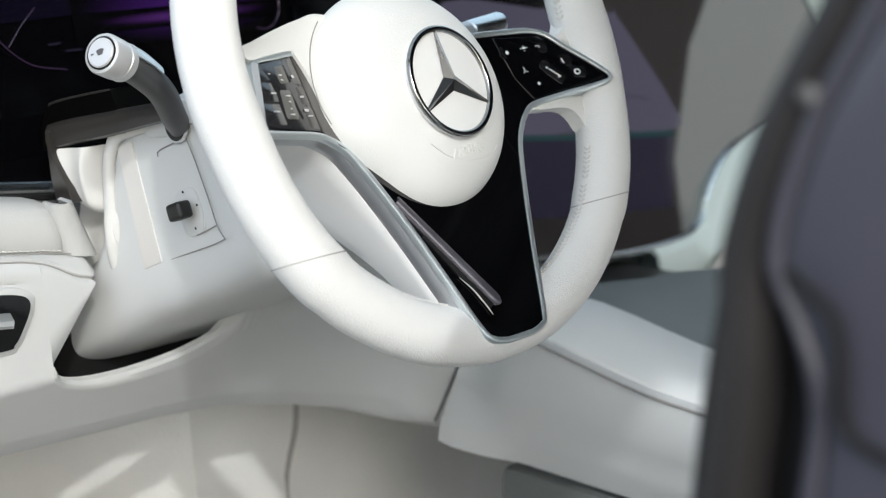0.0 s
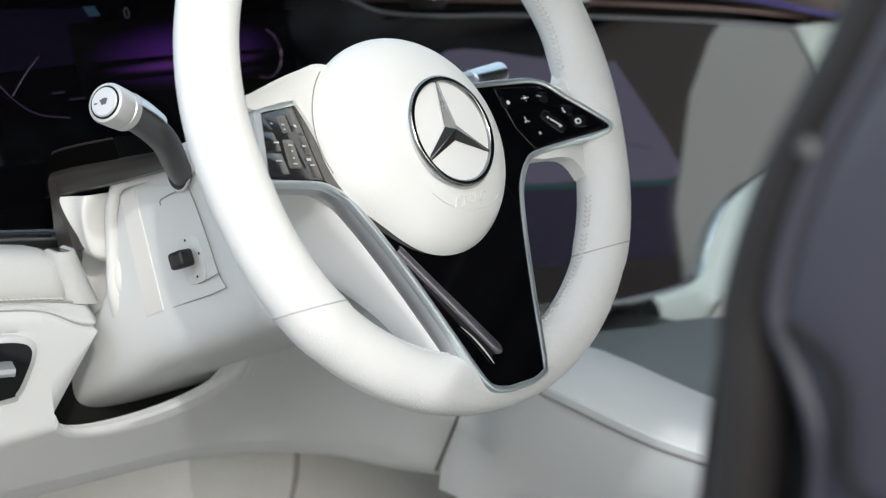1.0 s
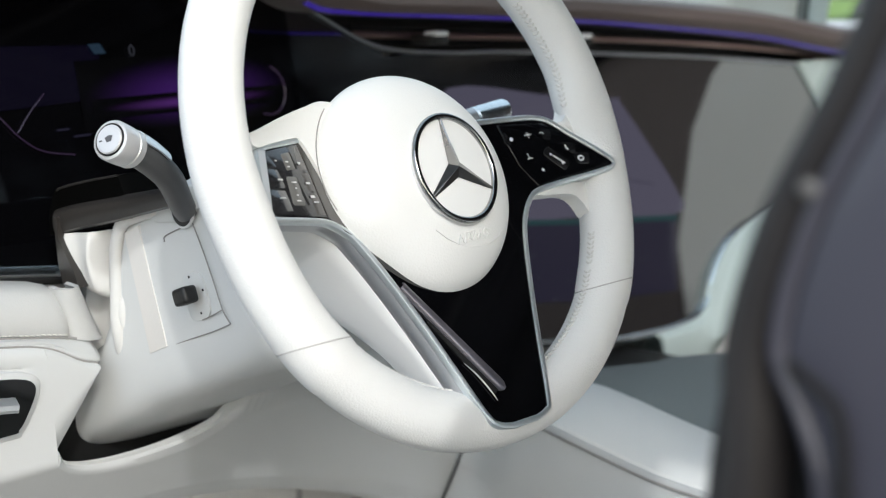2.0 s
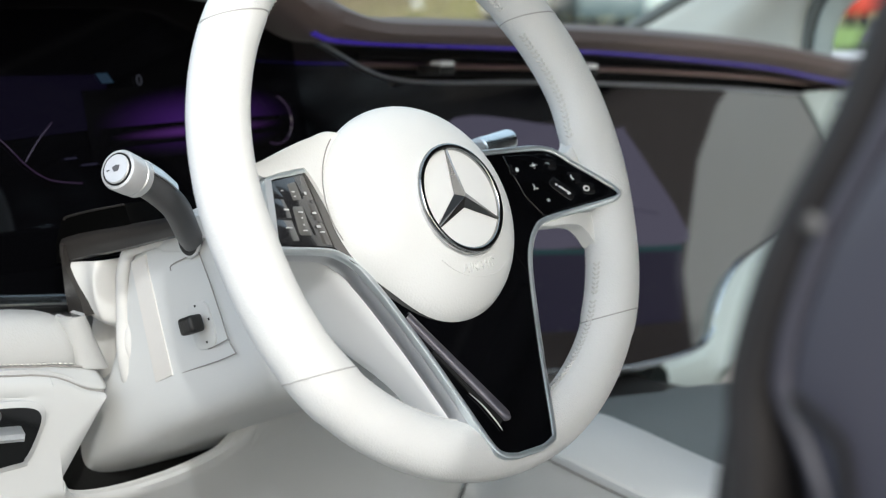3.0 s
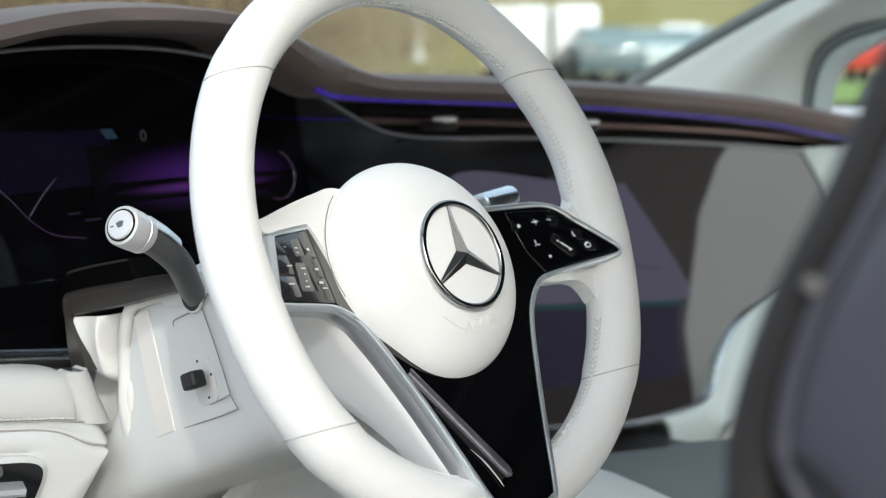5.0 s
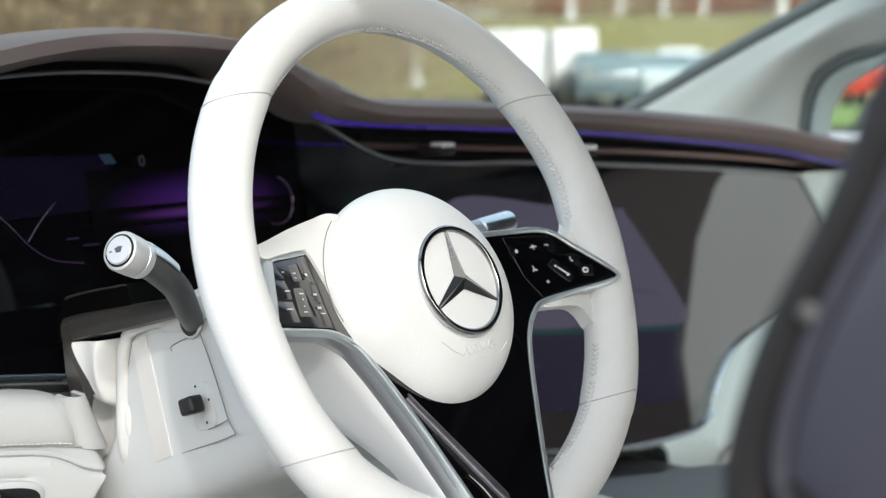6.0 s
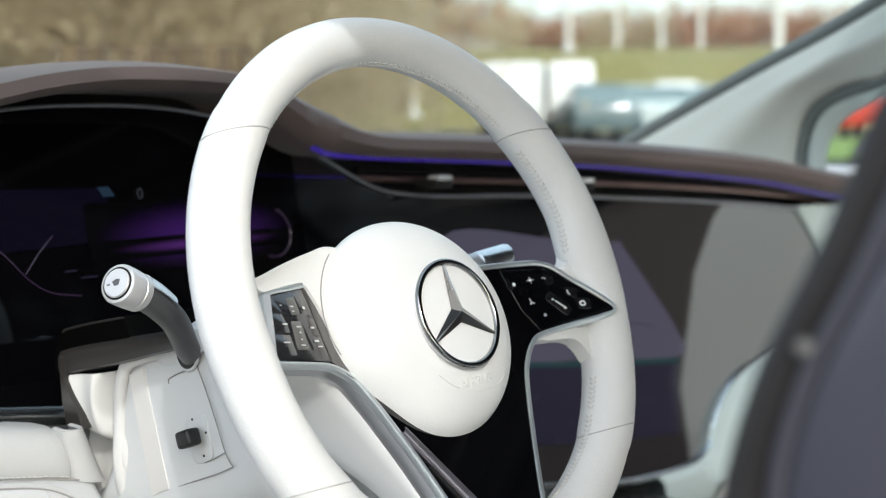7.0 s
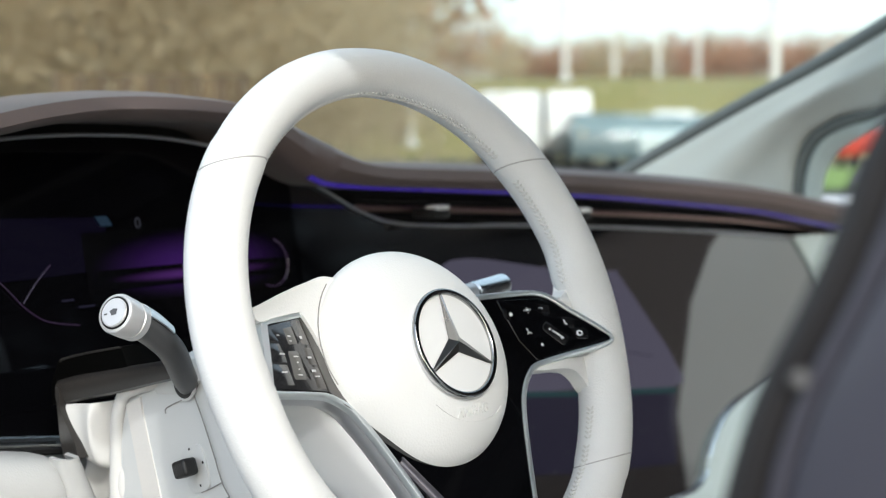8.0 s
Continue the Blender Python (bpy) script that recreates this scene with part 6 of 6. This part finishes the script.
def saloon(name, paint, label):
    v = thing(name, label, "car")
    bm = bmesh.new()
    rows = []
    for y, k in ((-0.88, 0.94), (-0.80, 1.0), (0.80, 1.0), (0.88, 0.94)):
        rows.append([(x * k, y, 0.3 + (z - 0.3) * k) for x, z in ((-2.1, 0.32), (2.1, 0.32), (2.2, 0.5), (2.1, 0.75), (1.0, 0.92), (-1.6, 0.98), (-2.1, 0.9), (-2.2, 0.6))])
    loft(bm, rows, closed_u=True, cap=True)
    bmesh.ops.recalc_face_normals(bm, faces=bm.faces)
    body = part("body", bm, paint, v)
    bm = bmesh.new()
    rows = [[(x, y * 0.78, 0.9) for x, y in ((1.05, -1), (1.05, 1), (-1.7, 1), (-1.7, -1))], [(x, y * 0.60, 1.40) for x, y in ((0.25, -1), (0.25, 1), (-1.0, 1), (-1.0, -1))]]
    loft(bm, rows, closed_u=True, cap=True)
    bmesh.ops.bevel(bm, geom=list(bm.edges), offset=0.05, segments=2, affect="EDGES", clamp_overlap=True)
    bmesh.ops.recalc_face_normals(bm, faces=bm.faces)
    part("cabin_glass", bm, CAR_GLASS, body)
    bm = bmesh.new()
    rows = [[(x, y * 0.61, 1.385) for x, y in ((0.27, -1), (0.27, 1), (-1.03, 1), (-1.03, -1))], [(x, y * 0.55, 1.43) for x, y in ((0.1, -1), (0.1, 1), (-0.9, 1), (-0.9, -1))]]
    loft(bm, rows, closed_u=True, cap=True)
    bmesh.ops.recalc_face_normals(bm, faces=bm.faces)
    part("roof", bm, paint, body)
    for s in (-1, 1):
        for x in (-1.35, 1.35):
            bm = bmesh.new()
            lathe(bm, [(0.18, -0.1), (0.30, -0.1), (0.32, -0.05), (0.32, 0.05), (0.30, 0.1), (0.18, 0.1)], (x, s * 0.82, 0.32), (0, 1, 0), 18)
            part("wheel", bm, TYRE, v)
    return v


def place(ob, heading, dist, turn=0.0, z=None):
    x, y = out_at(heading, dist)
    ob.matrix_basis = pose(x, y, bank(dist) if z is None else z, 0, 0, turn)
    return ob


# parked vehicles, facing the camera or across it
box_van = place(van("van", CAR_WHITE, "narrow white delivery van parked on the far side"), 52.05, 46, 40)
box_van.matrix_basis = box_van.matrix_basis @ Matrix.Diagonal((0.8, 0.68, 1.0, 1.0))
place(van("van", CAR_WHITE, "white box van parked beside another"), 50.2, 47, 36)
small = place(van("van", CAR_WHITE, "small white van behind a row of parked cars"), 56.0, 52, 30, 0.1)
small.matrix_basis = small.matrix_basis @ Matrix.Scale(0.72, 4)
place(saloon("car", CAR_SILVER, "pale blue saloon parked on asphalt"), 53.8, 44, 41)
place(saloon("car", CAR_SILVER, "pale silver saloon in a row of cars"), 55.5, 46, 33)
place(saloon("car", CAR_WHITE, "white saloon in a row of cars"), 57.2, 47, 30)
place(saloon("car", CAR_DARK, "dark blue saloon parked in front of other cars"), 52.95, 41, 46)
place(saloon("car", CAR_SILVER, "silver saloon at the row's end"), 58.9, 48, 30)


def flagpole(h, r, label):
    p = thing("flagpole", label, "pole", group="poles on the bank")
    bm = bmesh.new()
    tube(bm, [(0, 0, -0.5), (0, 0, h * 0.5), (0, 0, h)], [r, r * 0.9, r * 0.7], 12)
    part("shaft", bm, POLE_WHITE, p)
    bm = bmesh.new()
    lathe(bm, [(r * 2.2, 0.0), (r * 2.2, 0.12), (r * 1.2, 0.2)], (0, 0, 0), (0, 0, 1), 14)
    part("foot", bm, POLE_WHITE, p)
    return p


for heading, dist, r in ((52.0, 66, 0.13), (59.4, 62, 0.17), (53.75, 75, 0.10), (55.3, 75, 0.11), (56.7, 75, 0.10), (46.45, 55, 0.12)):
    place(flagpole(14, r, "tall white flagpole on a grass bank"), heading, dist)

random.seed(5)
kinds = [tree("tree", 3.4, 2.3, LEAF_RUST, 1, "rust-brown autumn tree behind a grass bank", 1500, 0.06), tree("tree", 3.0, 2.2, LEAF_OLIVE, 2, "olive-brown autumn tree behind a grass bank", 1300, 0.06), tree("tree", 12.0, 3.6, LEAF_RUST, 3, "tall reddish bare-branched autumn tree", 1300), tree("tree", 9.0, 4.2, LEAF_OLIVE, 4, "tall tawny autumn tree beside the car park", 42000, 0.05)]
place(kinds[0], 50.6, 90, 20)
place(kinds[1], 49.6, 84, 70)
place(kinds[2], 46.7, 62, 10)
place(kinds[3], 37.0, 30, 0)
kinds.append(tree("tree", 7.0, 3.0, LEAF_YELLOW, 6, "yellow-green autumn tree at the car park's edge", 3000, 0.05))
place(kinds[4], 40.6, 44, 0)
for h, d, k, s in ((51.5, 92, 0, 1.0), (52.6, 95, 0, 1.05), (53.4, 88, 1, 1.0), (54.4, 95, 0, 1.1), (55.3, 92, 1, 1.0), (56.2, 96, 0, 1.05), (57.0, 90, 0, 1.15), (57.9, 96, 1, 1.1), (58.8, 92, 0, 1.2), (60.2, 94, 0, 1.1), (61.5, 94, 1, 1.1), (62.8, 94, 0, 1.1), (48.4, 90, 0, 1.4),
                   (46.0, 56, 2, 0.85), (38.6, 40, 3, 1.0), (36.6, 34, 3, 1.1), (37.6, 38, 3, 1.15), (35.0, 32, 3, 1.0), (33.0, 34, 3, 1.1), (30.5, 32, 3, 1.0), (38.4, 48, 3, 1.3), (28.0, 34, 3, 1.2), (38.2, 26, 3, 0.7), (41.0, 50, 2, 0.62), (39.8, 46, 2, 0.55), (31.8, 26, 3, 0.75), (35.6, 25, 3, 0.7), (38.5, 29, 3, 0.65), (41.4, 62, 4, 0.9)):
    x, y = out_at(h, d)
    copy_thing(kinds[k], pose(x, y, bank(d) if h > 44 else 0, 0, 0, random.uniform(0, 360)) @ Matrix.Scale(s, 4))


def fence():
    """Low fence of weathered upright boards between posts."""
    f = thing("fence", "low weathered brown board fence at the car park's edge", "fence")
    rnd = random.Random(8)
    heads = np.arange(33.9, 40.6, 0.82)
    for k, h in enumerate(heads):
        x, y = out_at(h, 22)
        bm = bmesh.new()
        box(bm, (-0.035, -0.035, -0.1), (0.035, 0.035, 1.80), 0.008)
        part("post", bm, BARK, f, at=pose(x, y, 0, 0, 0, -h))
        if k + 1 < len(heads):
            x1, y1 = out_at(heads[k + 1], 22)
            for q in np.linspace(0.16, 0.84, 3):
                bm = bmesh.new()
                top = 1.80 - 0.03 * rnd.random()
                box(bm, (-0.046, -0.011, 0.05), (0.046, 0.011, top), 0.004)
                part("board", bm, (BOARDS_PALE, BOARDS)[k % 3 > 0], f, at=pose(x + (x1 - x) * q, y + (y1 - y) * q, 0, 0, 0, -h))
    for z in (0.45, 1.45):
        bm = bmesh.new()
        tube(bm, [(*out_at(h, 22.04), z) for h in np.linspace(heads[0], heads[-1], 20)], 0.025, 6)
        part("rail", bm, BARK, f)


BOARDS = mat("weathered_boards", (0.13, 0.085, 0.042), 0.85, grain=0.5, grain_size=0.02, tone=0.25, tone_size=0.3, second=(0.085, 0.06, 0.03), fibre=True)
fence()


# verge and red car beyond the passenger's window
def lawn():
    bm = bmesh.new()
    rows = []
    for d in (27.0, 30, 36, 42):
        rows.append([(*out_at(h, d), 0.03 + 0.04 * math.sin(d + h)) for h in np.linspace(59.5, 72, 14)])
    loft(bm, rows)
    bmesh.ops.recalc_face_normals(bm, faces=bm.faces)
    solid("lawn", bm, LAWN, "green lawn beside the car park", "lawn", kind="structure")


LAWN = mat("green_lawn", (0.16, 0.26, 0.05), 0.95, grain=0.8, grain_size=0.05, tone=0.2, tone_size=1.5, fibre=True)
lawn()
place(saloon("car", RED, "red saloon parked beyond the lawn"), 63.0, 45.5, 20)
# trees close on the passenger's side
LEAF_DARK = leaf_mat("dark_brown_leaves", (0.17, 0.12, 0.10), (0.12, 0.085, 0.075))
kinds.append(tree("tree", 9.0, 4.2, LEAF_DARK, 9, "dark brown tree on the passenger's side", 5000, 0.05))
place(kinds[5], 100, 17, 0)
for h, d, k, sc in ((104, 16, 5, 1.0), (112, 17, 5, 1.1), (121, 16, 5, 1.0), (130, 17, 5, 1.1), (140, 18, 5, 1.0), (150, 18, 5, 1.1), (96, 18, 5, 1.0)):
    x, y = out_at(h, d)
    copy_thing(kinds[k], pose(x, y, 0, 0, 0, random.uniform(0, 360)) @ Matrix.Scale(sc, 4))
